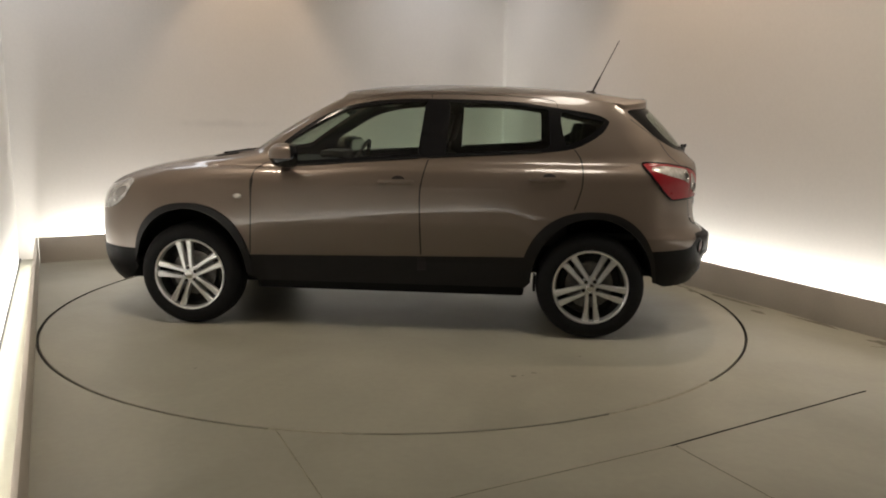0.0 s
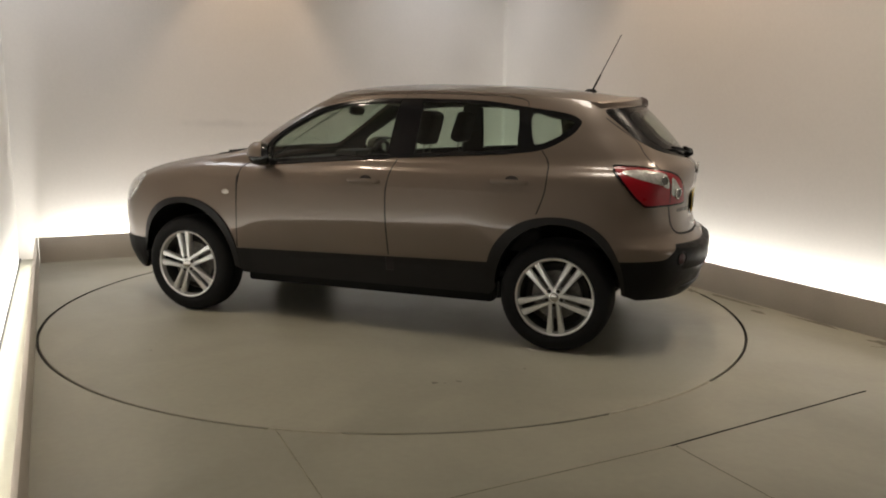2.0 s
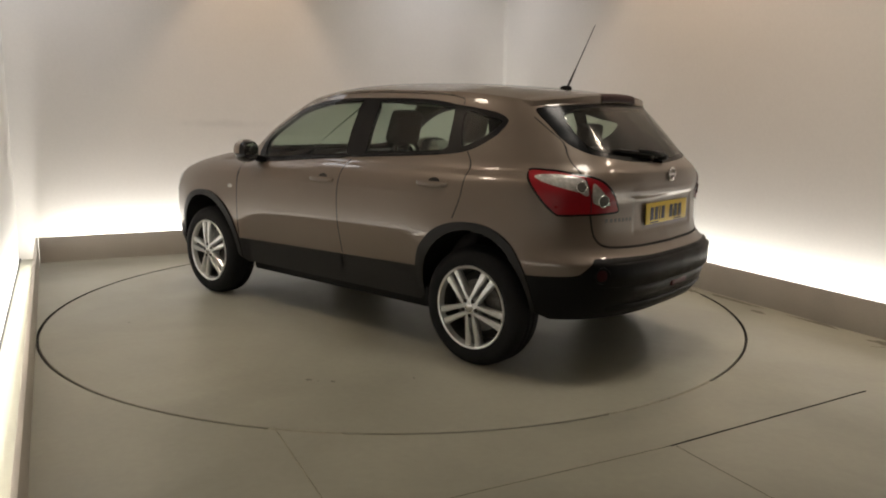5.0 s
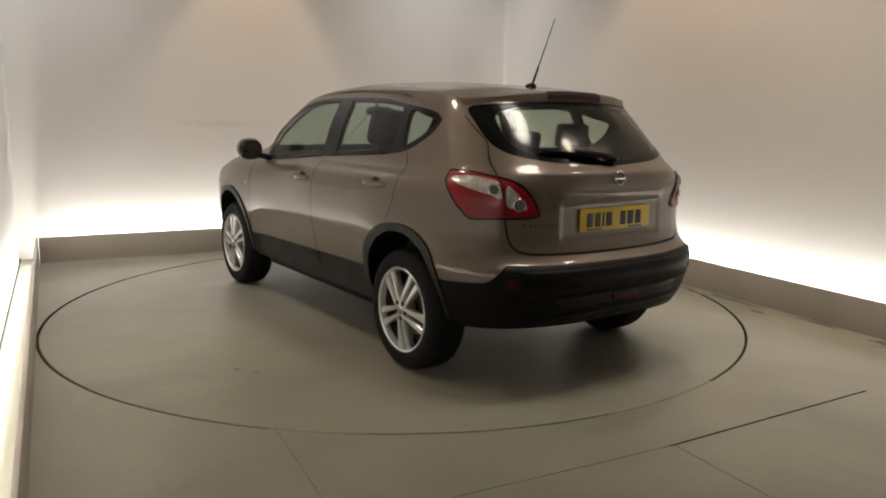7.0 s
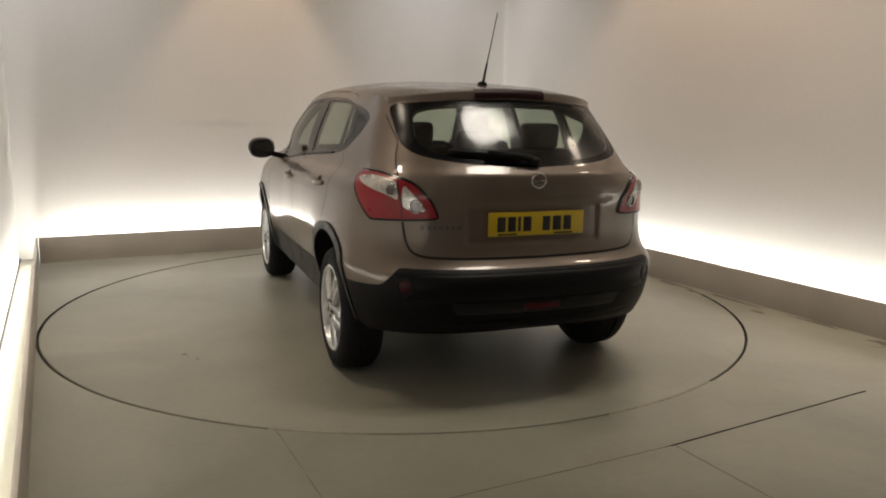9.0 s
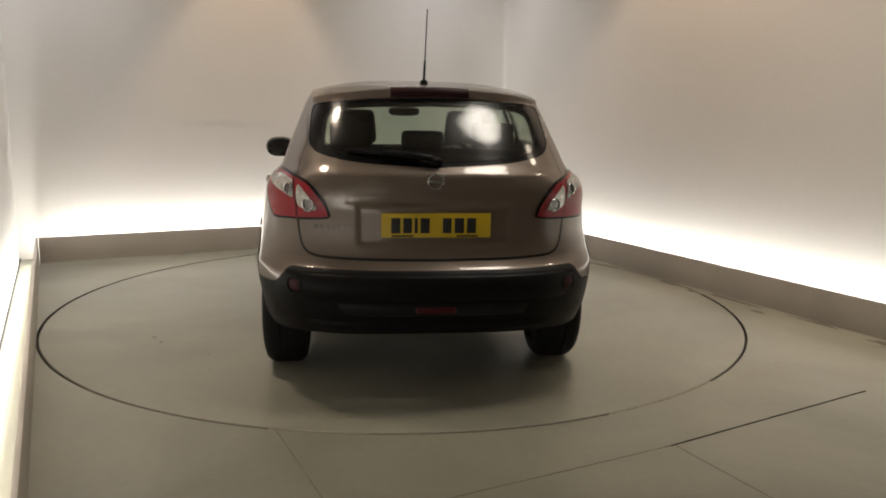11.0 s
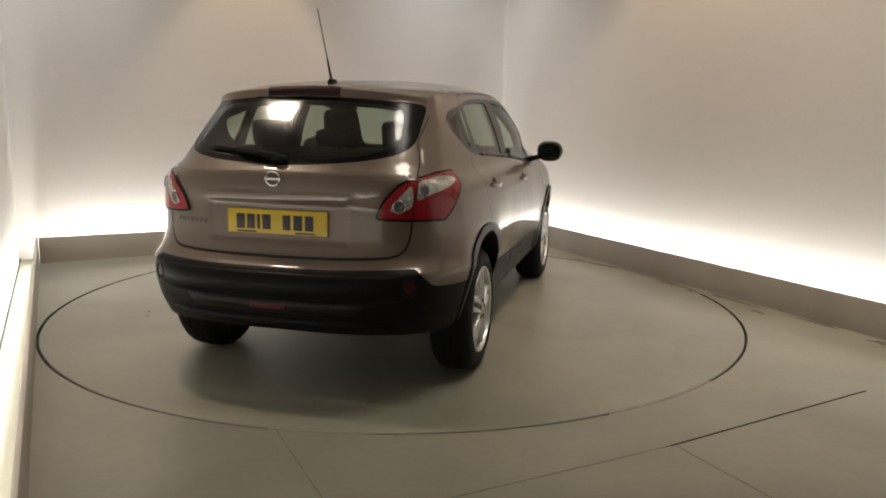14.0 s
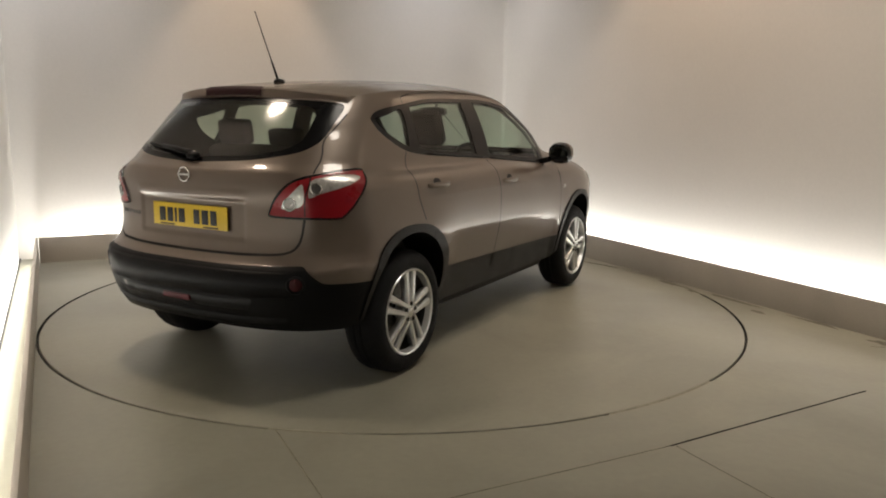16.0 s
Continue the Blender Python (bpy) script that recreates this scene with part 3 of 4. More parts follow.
    jl = [[(0.897, 0.50), (0.880, 0.75), (0.872, 1.0), (0.84, 1.06), (0.75, 1.105)],
          [(-0.228, 0.518), (-0.224, 0.70), (-0.222, 0.92), (-0.245, 1.05), (-0.265, 1.125)],
          [(-1.185, 1.205), (-1.225, 1.150), (-1.240, 1.08), (-1.236, 0.98), (-1.215, 0.90), (-1.192, 0.835)]]
    js = [ribbon(np.array(dom(smooth_line(p, 0.02))), sw) for p in jl]
    js.append(ribbon(smooth_line(dom([(0.622, 1.400, "r"), (0.621, 1.34, "r"), (0.616, 1.270, "r"), (0.636, 1.215, "r"), (0.650, 1.165, "r"), (0.660, 1.112, "r")]), 0.02), sw))
    js.append(ribbon(smooth_line(dom([(0.655, 0.896, "r"), (0.645, 0.82, "r"), (0.625, 0.765, "r"), (0.575, 0.732, "r"), (0.45, 0.722, "r"), (0.25, 0.718, "r"), (0.0, 0.716, "r")]), 0.02), 0.012))
    js.append(ribbon(smooth_line(dom([(0.656, 1.100, "r"), (0.659, 1.0, "r"), (0.656, 0.915, "r")]), 0.02), 0.006))
    roofj = ribbon(smooth_line([(by_x(x, z), z) for x, z in ((0.40, 1.425), (0.15, 1.505), (-0.1, 1.538), (-0.4, 1.545), (-0.8, 1.534), (-1.02, 1.512), (-1.07, 1.492), (-1.075, 1.462))], 0.03), 0.006)
    js.append(roofj)
    bonj = ribbon(smooth_line(dom([(0.60, 0.955, "f"), (0.675, 0.985, "f"), (0.70, 1.03, "f"), (0.71, 1.07, "f"), (0.70, 1.11, "f")]), 0.02), sw)
    js.append(bonj)
    js.append(ribbon(np.array(dom(dense([(-0.268, 1.515), (-0.268, 1.540)], 0.008, False))), 0.007))
    # door and panel fields
    fields = {
        "front_door": dom([*smooth_line(jl[0], 0.02)] + [ (0.70, 1.3), (0.4, 1.47), (0.0, 1.535), (-0.265, 1.54)] + [*smooth_line(jl[1], 0.02)[::-1]] + [(-0.228, 0.40), (0.9, 0.40)]),
        "rear_door": dom([(-0.228, 0.40)] + [*smooth_line(jl[1], 0.02)] + [(-0.265, 1.54), (-0.8, 1.530), (-1.02, 1.505), (-1.07, 1.488), (-1.10, 1.40), (-1.12, 1.25), ] + [*smooth_line(jl[2], 0.02)] + [(-1.15, 0.6), (-0.9, 0.40)]),
        "tailgate": [(-0.1, 1.52)] + dom([(0.60, 1.50, "r"), (0.622, 1.44, "r"), (0.621, 1.34, "r"), (0.616, 1.270, "r"), (0.636, 1.215, "r"), (0.650, 1.165, "r"), (0.660, 1.112, "r"), (0.655, 0.896, "r"), (0.645, 0.82, "r"), (0.625, 0.765, "r"), (0.575, 0.732, "r"), (0.45, 0.722, "r"), (0.25, 0.718, "r")]) + [(-0.1, 0.716)],
        "bonnet": dom([(0.0, 0.93, "f"), (0.55, 0.94, "f"), (0.675, 0.985, "f"), (0.70, 1.03, "f"), (0.71, 1.07, "f"), (0.70, 1.135, "f"), (0.0, 1.15, "f")]) + [(UT + 0.1, 1.15), (UT + 0.1, 0.93)],
    }
    us, zs = np.arange(0, UT + 0.01, 0.032), np.arange(0.22, 1.56, 0.026)
    grid = [(min(u, UT), z) for u in us for z in zs]
    grid += [(u, z) for u in np.arange(0, 0.60, 0.012) for z in np.arange(0.74, 1.07, 0.009)]
    grid += [(min(u, UT), z) for u in np.arange(3.0, UT + 0.01, 0.03) for z in np.arange(0.90, 1.16, 0.009)]
    grid += [(u, z) for u in np.arange(0, 3.9, 0.03) for z in np.arange(1.05, 1.17, 0.010)]
    grid += [(u, z) for u in np.arange(0.9, 3.9, 0.03) for z in np.arange(0.93, 0.985, 0.008)]
    grid += [(u, z) for u in np.arange(0.9, 3.9, 0.03) for z in np.arange(0.58, 0.80, 0.009)]
    grid = np.array(grid)
    # a jitter-free copy without near doubles
    key = np.round(grid / 0.0075).astype(int)
    _, first = np.unique(key, axis=0, return_index=True)
    grid = grid[np.sort(first)]
    grid = grid[inside(outer + 0, grid) | (grid[:, 0] <= 0) | (grid[:, 0] >= UT)]
    loops = [outer] + list(reg.values()) + js
    loops = [np.stack([np.clip(l[:, 0], 0, UT), l[:, 1]], 1) for l in loops]
    v, f = cut_sheet(grid, loops)
    c = v[f].mean(1)
    ok = inside(outer, c)
    names = np.full(len(c), "body_shell", dtype=object)
    for nm, p in fields.items():
        names[inside(np.array(p), c)] = nm
    for nm in ("rear_bumper", "front_bumper", "sill", "front_arch", "rear_arch"):
        names[inside(reg[nm], c)] = nm
    low = names.copy()
    for s in js:
        names[inside(s, c) & np.isin(low, ["body_shell", "front_door", "rear_door", "tailgate", "bonnet"])] = "joint_%d" % ([k for k, q in enumerate(js) if q is s][0])
    names[inside(reg["window_surround"], c)] = "window_surround"
    for nm in ("window_front", "window_rear", "window_quarter", "rear_frit", "rear_window", "windscreen", "headlamp", "head_bowl", "rear_lamp", "clear_lens", "reversing_lens", "lamp_bowl", "turn_bowl"):
        names[inside(reg[nm], c)] = nm
    names[inside(js[5], c)] = "joint_5"
    names[inside(reg["lamp_gasket"], c)] = "lamp_gasket"
    names[inside(reg["sill_gap"], c) & (names == "sill")] = "sill_gap"
    for nm in ("front_arch_hole", "rear_arch_hole"):
        ok &= ~inside(reg[nm], c)
    return v, f[ok], names[ok]


SV, SF, SN = build_shell()
SP = body(SV[:, 0], SV[:, 1])
SNORM = body_normal(SV[:, 0], SV[:, 1])

car = new("car")
tagged(car, "bronze-brown metallic five-door crossover hatchback on the turntable", "car")


def panel(name, regions, mat, sides="LR", shift=0.0, parent=None, label="", lining=None):
    """One panel of the shell. sides: L, R apart, or M for a piece that crosses the middle."""
    tri = SF[np.isin(SN, regions)]
    ids, inv = np.unique(tri, return_inverse=True)
    P, N = SP[ids] + SNORM[ids] * shift, SNORM[ids]
    T = inv.reshape(-1, 3)
    # outward winding
    fn = np.cross(P[T[:, 1]] - P[T[:, 0]], P[T[:, 2]] - P[T[:, 0]])
    flip = (fn * N[T].mean(1)).sum(1) < 0
    T[flip] = T[flip][:, ::-1]
    mir = np.array([1, -1, 1])
    made = []
    if sides == "M":
        n = len(P)
        on = np.abs(P[:, 1]) < 1e-4
        second = np.where(on, np.arange(n), np.arange(n) + n)
        V = np.concatenate([P, P * mir])
        NN = np.concatenate([N, N * mir])
        TT = np.concatenate([T, second[T][:, ::-1]])
        u2, i2 = np.unique(TT, return_inverse=True)
        made.append(mesh_part(name, V[u2], i2.reshape(-1, 3), mat, parent or car, label, True, NN[u2]))
    else:
        for s in sides:
            k = 0 if s == "L" else 1
            par = parent[k] if isinstance(parent, (list, tuple)) else (parent or car)
            V, NN, TT = (P, N, T) if s == "L" else (P * mir, N * mir, T[:, ::-1])
            made.append(mesh_part(name, V, TT, mat, par, label, True, NN))
    return made


panel("body_shell", ["body_shell"], PAINT, "M", label="bronze metallic painted body shell")
fdoors = panel("front_door", ["front_door"], PAINT)
rdoors = panel("rear_door", ["rear_door"], PAINT)
tailgate = panel("tailgate", ["tailgate"], PAINT, "M")[0]
panel("bonnet", ["bonnet"], PAINT, "M")
for k in range(9):
    panel("shut_line", ["joint_%d" % k], SEAM, "M" if k == 4 else "LR", shift=0.004 if k == 5 else -0.006, label="dark shut line between panels")
panel("rear_bumper", ["rear_bumper"], CLAD, "M", shift=0.004, label="black textured plastic rear bumper")
panel("front_bumper", ["front_bumper"], CLAD, "M", shift=0.004, label="black plastic lower front bumper")
panel("sill", ["sill"], SILLP, shift=0.004, label="black plastic sill cladding")
panel("wheel_arch_trim", ["front_arch"], SILLP, shift=0.010, label="black plastic wheel arch trim")
panel("wheel_arch_trim", ["rear_arch"], SILLP, shift=0.010, label="black plastic wheel arch trim")
panel("window_surround", ["window_surround"], GLOSSB, shift=-0.002, label="gloss black window surround")
for nm, rg_, par in (("window", "window_front", fdoors), ("window", "window_rear", rdoors), ("quarter_window", "window_quarter", None)):
    for o in panel(nm, [rg_], GLASS, shift=-0.006, parent=par, label="green-tinted car window glass"):
        o.visible_shadow = False
for o in panel("rear_window", ["rear_window"], RGLASS, "M", -0.004, tailgate, "dark tinted rear window") + panel("windscreen", ["windscreen"], GLASS, "M", -0.004, None, "clear windscreen"):
    o.visible_shadow = False
panel("rear_window_border", ["rear_frit"], shader("glass_border", (0.005, 0.005, 0.0055), 0.2, 0, 0.05, spec=0.14), "M", -0.004, tailgate, "black border of the rear window")
hl = panel("headlamp", ["headlamp"], LAMPF, shift=0.002, label="clear headlamp lens")
panel("headlamp_bowl", ["head_bowl"], CHROME, shift=0.003, parent=hl, label="bright reflector bowl")
rl = panel("rear_lamp", ["rear_lamp"], REDL, shift=0.010, label="red rear lamp cluster")
panel("clear_lens", ["clear_lens"], CLEARL, shift=0.012, parent=rl, label="clear indicator lens")
panel("reversing_lens", ["reversing_lens"], CLEARL, shift=0.012, parent=rl, label="clear reversing lens")
panel("lamp_bowl", ["lamp_bowl"], SMOKEL, shift=0.012, parent=rl)
panel("lamp_bowl", ["turn_bowl"], SMOKEL, shift=0.012, parent=rl)
panel("lamp_gasket", ["lamp_gasket"], GLOSSB, shift=0.008, parent=rl, label="dark edge round the lamp")
panel("sill_gap", ["sill_gap"], SEAM, shift=-0.008, label="dark gap between the sill mouldings")
# inner lining behind the metal
panel("cabin_lining", ["body_shell", "front_door", "rear_door", "tailgate", "window_surround", "rear_frit", "rear_lamp", "clear_lens", "reversing_lens", "lamp_bowl", "turn_bowl", "sill", "rear_bumper"], TRIM, "M", -0.03, None, "dark cabin lining")


# ---- roof ----
def build_roof():
    top = smooth_line(TOPU, 0.03)
    P = body(top[:, 0], top[:, 1])
    crown = pchip([-1.76, -1.66, -1.57, -1.16, -0.76, -0.34, 0.07, 0.32, 0.48], [1.505, 1.525, 1.545, 1.590, 1.612, 1.618, 1.602, 1.572, 1.545])
    n = 25
    verts, faces = [], []
    for p in P:
        h = max(0.0, float(crown(p[0])) - p[2])
        for k in range(n):
            s = 1 - 2 * k / (n - 1)
            verts.append((p[0], p[1] * s, p[2] + h * (1 - abs(s) ** 3.3)))
    m = len(P)
    for i in range(m - 1):
        for k in range(n - 1):
            faces.append((i * n + k, i * n + k + 1, (i + 1) * n + k + 1, (i + 1) * n + k))
    bm = bmesh.new()
    vs = [bm.verts.new(v) for v in verts]
    for f in faces:
        bm.faces.new([vs[i] for i in f])
    bmesh.ops.remove_doubles(bm, verts=bm.verts, dist=2e-4)
    bmesh.ops.recalc_face_normals(bm, faces=bm.faces)
    low = bm.copy()
    part("roof", bm, PAINT, car, "bronze metallic roof")
    for v in low.verts:
        v.co = Vector((v.co.x * 0.97 - 0.02, v.co.y * 0.97, v.co.z - 0.035))
    part("roof_lining", low, HEADL, car, "pale fabric roof lining")


build_roof()


def build_spoiler():
    """Roof spoiler: a swept section across the tail."""
    verts, faces = [], []
    ys = np.linspace(-0.60, 0.60, 49)
    for y in ys:
        k = abs(y) / 0.60
        drop = 0.045 * k * k
        inx = 0.060 * k * k + 0.150 * k ** 5
        th = 0.040 - 0.016 * k ** 4
        xt, zt = -1.712 + inx, 1.545 - drop
        sec = [(xt + 0.205, zt + 0.002), (xt + 0.11, zt + 0.001), (xt + 0.025, zt - 0.005), (xt, zt - 0.014), (xt - 0.004, zt - 0.014 - th), (xt + 0.012, zt - 0.022 - th), (xt + 0.10, zt - 0.030 - th)]
        verts += [(x, y, z) for x, z in sec]
    ns = 7
    for i in range(len(ys) - 1):
        for k in range(ns):
            faces.append((i * ns + k, i * ns + (k + 1) % ns, (i + 1) * ns + (k + 1) % ns, (i + 1) * ns + k))
    faces += [tuple(range(ns)), tuple((len(ys) - 1) * ns + k for k in range(ns))]
    bm = bmesh.new()
    vs = [bm.verts.new(v) for v in verts]
    for f in faces:
        bm.faces.new([vs[i] for i in f])
    bmesh.ops.recalc_face_normals(bm, faces=bm.faces)
    sp = part("spoiler", bm, PAINT, car, "bronze roof spoiler over the rear window")
    verts, faces = [], []
    ys = np.linspace(-0.20, 0.20, 15)
    for y in ys:
        k = abs(y) / 0.60
        xt, zt = -1.712 + 0.060 * k * k, 1.545 - 0.045 * k * k
        verts += [(xt + 0.02, y, zt - 0.003), (xt - 0.004, y, zt - 0.016), (xt - 0.008, y, zt - 0.050), (xt + 0.01, y, zt - 0.057)]
    for i in range(len(ys) - 1):
        for k in range(3):
            faces.append((i * 4 + k, i * 4 + k + 1, i * 4 + 5 + k, i * 4 + 4 + k))
    mesh_part("brake_light", verts, faces, shader("brake_lens", (0.022, 0.004, 0.005), 0.45, spec=0.2), sp, "dark red high brake light")


build_spoiler()


# ---- wheels ----
def build_wheel():
    """Left wheel about its hub, outer face at +y."""
    bm = bmesh.new()
    n = 64
    prof = [(0.236, 0.000), (0.240, 0.010), (0.236, 0.016), (0.226, 0.012), (0.217, -0.022)]
    rings = []
    for r, y in prof:
        rings.append([bm.verts.new((r * math.cos(k * math.tau / n), y, r * math.sin(k * math.tau / n))) for k in range(n)])
    for a, b in zip(rings, rings[1:]):
        for k in range(n):
            bm.faces.new((a[k], a[(k + 1) % n], b[(k + 1) % n], b[k]))
    bmesh.ops.recalc_face_normals(bm, faces=bm.faces)
    w = part("wheel", bm, ALLOY, car, "silver alloy wheel with five twin spokes")
    lathe("wheel_barrel", [(0.217, -0.022), (0.205, -0.07), (0.205, -0.17), (0.225, -0.19)], BARREL, w, "dusty wheel barrel, darkened for the shade between the spokes", 64)
    # one spoke, then five pairs of it
    bm = bmesh.new()
    rows = []
    for t in np.linspace(0, 1, 8):
        r, off = 0.045 + t * 0.182, 0.022 + 0.014 * t
        wd = 0.0145 + 0.0100 * t ** 2
        yo = 0.006 + 0.010 * math.cos(math.pi * t * 0.5) - 0.012 * t * t + 0.010 * t ** 4
        rows.append([bm.verts.new(p) for p in ((r, yo - 0.012, off - wd), (r, yo, off - wd * 0.6), (r, yo, off + wd * 0.6), (r, yo - 0.012, off + wd), (r, yo - 0.045, off + wd * 0.7), (r, yo - 0.045, off - wd * 0.7))])
    for a, b in zip(rows, rows[1:]):
        for k in range(6):
            bm.faces.new((a[k], a[(k + 1) % 6], b[(k + 1) % 6], b[k]))
    flip = bm.copy()
    for v in flip.verts:
        v.co.z = -v.co.z
    for b in (bm, flip):
        bmesh.ops.recalc_face_normals(b, faces=b.faces)
        first = part("spoke", b, ALLOY, w)
        for i in range(5):
            o = first if i == 0 else new("spoke", first.data)
            o.parent = w
            o.matrix_basis = Matrix.Rotation(radians(90 + 72 * i), 4, "Y")
    lathe("hub", [(0.0, 0.016), (0.030, 0.016), (0.052, 0.012), (0.062, 0.0), (0.062, -0.05)], ALLOY, w, "", 40)
    lathe("tyre", [(0.232, 0.004), (0.250, 0.016), (0.285, 0.018), (0.315, 0.008), (0.331, -0.010), (0.339, -0.028), (TYRE, -0.05), (TYRE, -0.075), (TYRE - 0.007, -0.077), (TYRE - 0.007, -0.083), (TYRE, -0.085),
                   (TYRE, -0.117), (TYRE - 0.007, -0.119), (TYRE - 0.007, -0.125), (TYRE, -0.127), (TYRE, -0.155), (0.335, -0.18), (0.31, -0.205), (0.25, -0.215), (0.222, -0.19)], RUBBER, w, "black rubber tyre", 72)
    lathe("brake_disc", [(0.05, -0.075), (0.15, -0.075), (0.152, -0.08), (0.152, -0.098), (0.05, -0.098)], STEEL, w, "worn steel brake disc", 48)
    lathe("brake_drum", [(0.0, -0.10), (0.19, -0.10), (0.20, -0.11), (0.20, -0.16)], PIT, w, "dark brake backing", 40)
    lathe("centre_cap", [(0.0, 0.021), (0.022, 0.021), (0.027, 0.018), (0.028, 0.012)], CHROME, w, "silver centre cap", 32)
    # raised plugs coloured dark for the shade in the bolt holes
    for i in range(5):
        a = radians(270 + 72 * i)
        bm = bmesh.new()
        bmesh.ops.create_cone(bm, cap_ends=True, segments=12, radius1=0.0125, radius2=0.0115, depth=0.006, matrix=Matrix.Translation((0.046 * math.cos(a), 0.015, 0.046 * math.sin(a))) @ Matrix.Rotation(radians(90), 4, "X"))
        part("bolt_hole_shade", bm, SEAM, w)
    return w


wheel = build_wheel()
HUBY = 0.862
wheel.matrix_basis = pose(HUBX, HUBY - 0.002, HUBZ, 0, -26, 0)
copy_thing(wheel, pose(-HUBX, HUBY, HUBZ, 0, 4, 0))
copy_thing(wheel, pose(HUBX, -HUBY + 0.002, HUBZ, 0, 20, 180))
copy_thing(wheel, pose(-HUBX, -HUBY, HUBZ, 0, 31, 180))


# ---- wheel wells and underside ----
def build_well(xc, s):
    verts, faces = [], []
    angs = np.linspace(8, 172, 25)
    for y in (0.0, 0.84, 0.50):
        for a in angs:
            x, z = xc + 0.391 * math.cos(radians(a)), HUBZ + 0.443 * math.sin(radians(a))
            rim = float(body(np.array([by_x(x, z)]), np.array([z]))[0, 1]) + 0.004
            verts.append((x, s * (y or rim), z))
    n = len(angs)
    for j in range(2):
        for k in range(n - 1):
            faces.append((j * n + k, j * n + k + 1, (j + 1) * n + k + 1, (j + 1) * n + k))
    faces.append(tuple(2 * n + k for k in range(n)))
    mesh_part("wheel_well", verts, faces, CLAD, car, "black wheel well liner")


for xc in (HUBX, -HUBX):
    for s in (1, -1):
        build_well(xc, s)
box("underbody", (-0.90, -0.74, 0.235), (0.90, 0.74, 0.36), CLAD, car, "dark underbody", 0.03)
box("underbody", (-1.98, -0.49, 0.34), (-0.90, 0.49, 0.46), CLAD, car, "dark rear underbody", 0.04)
box("underbody", (0.90, -0.49, 0.22), (2.02, 0.49, 0.36), CLAD, car, "dark front underbody", 0.04)
tube("axle", [(-HUBX, -0.72, 0.30), (-HUBX, 0.72, 0.30)], 0.045, CLAD, car, "dark rear axle beam")
tube("exhaust_silencer", [(-1.68, -0.40, 0.36), (-1.68, 0.25, 0.36)], 0.075, STEEL, car, "dull steel exhaust silencer", 18)
for s in (1, -1):
    box("mud_flap", (-0.97, s * 0.77 - 0.07, 0.295), (-0.955, s * 0.77 + 0.07, 0.40), CLAD, car, "black mud flap", 0.004)


# ---- fittings of the car ----
def at_side(x, z):
    """Point and outward normal of the left side."""
    u = np.array([by_x(x, z)])
    return body(u, np.array([z]))[0], body_normal(u, np.array([z]))[0]


def at_tail(y, z):
    u = np.array([by_y(abs(y), z)])
    p, n = body(u, np.array([z]))[0], body_normal(u, np.array([z]))[0]
    return (p, n) if y >= 0 else (p * [1, -1, 1], n * [1, -1, 1])


def blob(name, centre, radii, mat, parent=None, label="", power=2.0, seg=28, rings=18, cut=None, m=None):
    """A rounded superellipsoid shell."""
    bm = bmesh.new()
    bmesh.ops.create_uvsphere(bm, u_segments=seg, v_segments=rings, radius=1.0)
    for v in bm.verts:
        d = (abs(v.co.x) ** power + abs(v.co.y) ** power + abs(v.co.z) ** power) ** (1 / power)
        q = v.co / d
        p = Vector((q.x * radii[0], q.y * radii[1], q.z * radii[2]))
        if cut is not None and p.x < cut:
            p.x = cut
        if m is not None:
            p = m @ p
        v.co = p + Vector(centre)
    bmesh.ops.remove_doubles(bm, verts=bm.verts, dist=1e-5)
    return part(name, bm, mat, parent, label)


MIRROR = shader("mirror_glass", (0.55, 0.57, 0.56), 0.04, 1.0, 0.01)


def build_mirror(s):
    def sweep(bm):
        for v in bm.verts:
            v.co.x -= 0.5 * (abs(v.co.y) - 0.978) + 0.02

    h = blob("door_mirror", (0.635, s * 0.978, 1.142), (0.100, 0.102, 0.076), GLOSSB, car, "black door mirror with bronze cap", 2.5, 32, 20, cut=-0.060)
    for v in h.data.vertices:
        v.co.x -= 0.5 * (abs(v.co.y) - 0.978) + 0.02
    h.data.update()
    cap = bmesh.new()
    bmesh.ops.create_uvsphere(cap, u_segments=32, v_segments=20, radius=1.0)
    for v in cap.verts:
        d = (abs(v.co.x) ** 2.5 + abs(v.co.y) ** 2.5 + abs(v.co.z) ** 2.5) ** (1 / 2.5)
        q = v.co / d
        v.co = Vector((max(q.x * 0.104, -0.012) + 0.635, q.y * 0.106 + s * 0.978, max(q.z * 0.080, -0.022) + 1.142))
    bmesh.ops.delete(cap, geom=[f for f in cap.faces if f.calc_center_median().x < 0.605 or f.calc_center_median().z < 1.128], context="FACES")
    sweep(cap)
    part("mirror_cap", cap, PAINT, h, "bronze painted mirror cap")
    bm = bmesh.new()
    c = []
    for k in range(32):
        a = k * math.tau / 32
        cy, cz = abs(math.cos(a)) ** 0.7 * math.copysign(1, math.cos(a)), abs(math.sin(a)) ** 0.7 * math.copysign(1, math.sin(a))
        c.append(bm.verts.new((0.5715, s * 0.978 + 0.080 * cy, 1.142 + 0.054 * cz)))
    bm.faces.new(c)
    sweep(bm)
    part("mirror_glass", bm, MIRROR, h, "silvered mirror glass", False)
    bm = bmesh.new()
    bm_box(bm, (-0.04, -0.075, -0.020), (0.045, 0.075, 0.020), 0.012, 3, Matrix.Translation((0.655, s * 0.852, 1.088)) @ Matrix.Rotation(s * radians(14), 4, "X"))
    part("mirror_arm", bm, CLAD, h, "black mirror arm")


for s in (1, -1):
    build_mirror(s)


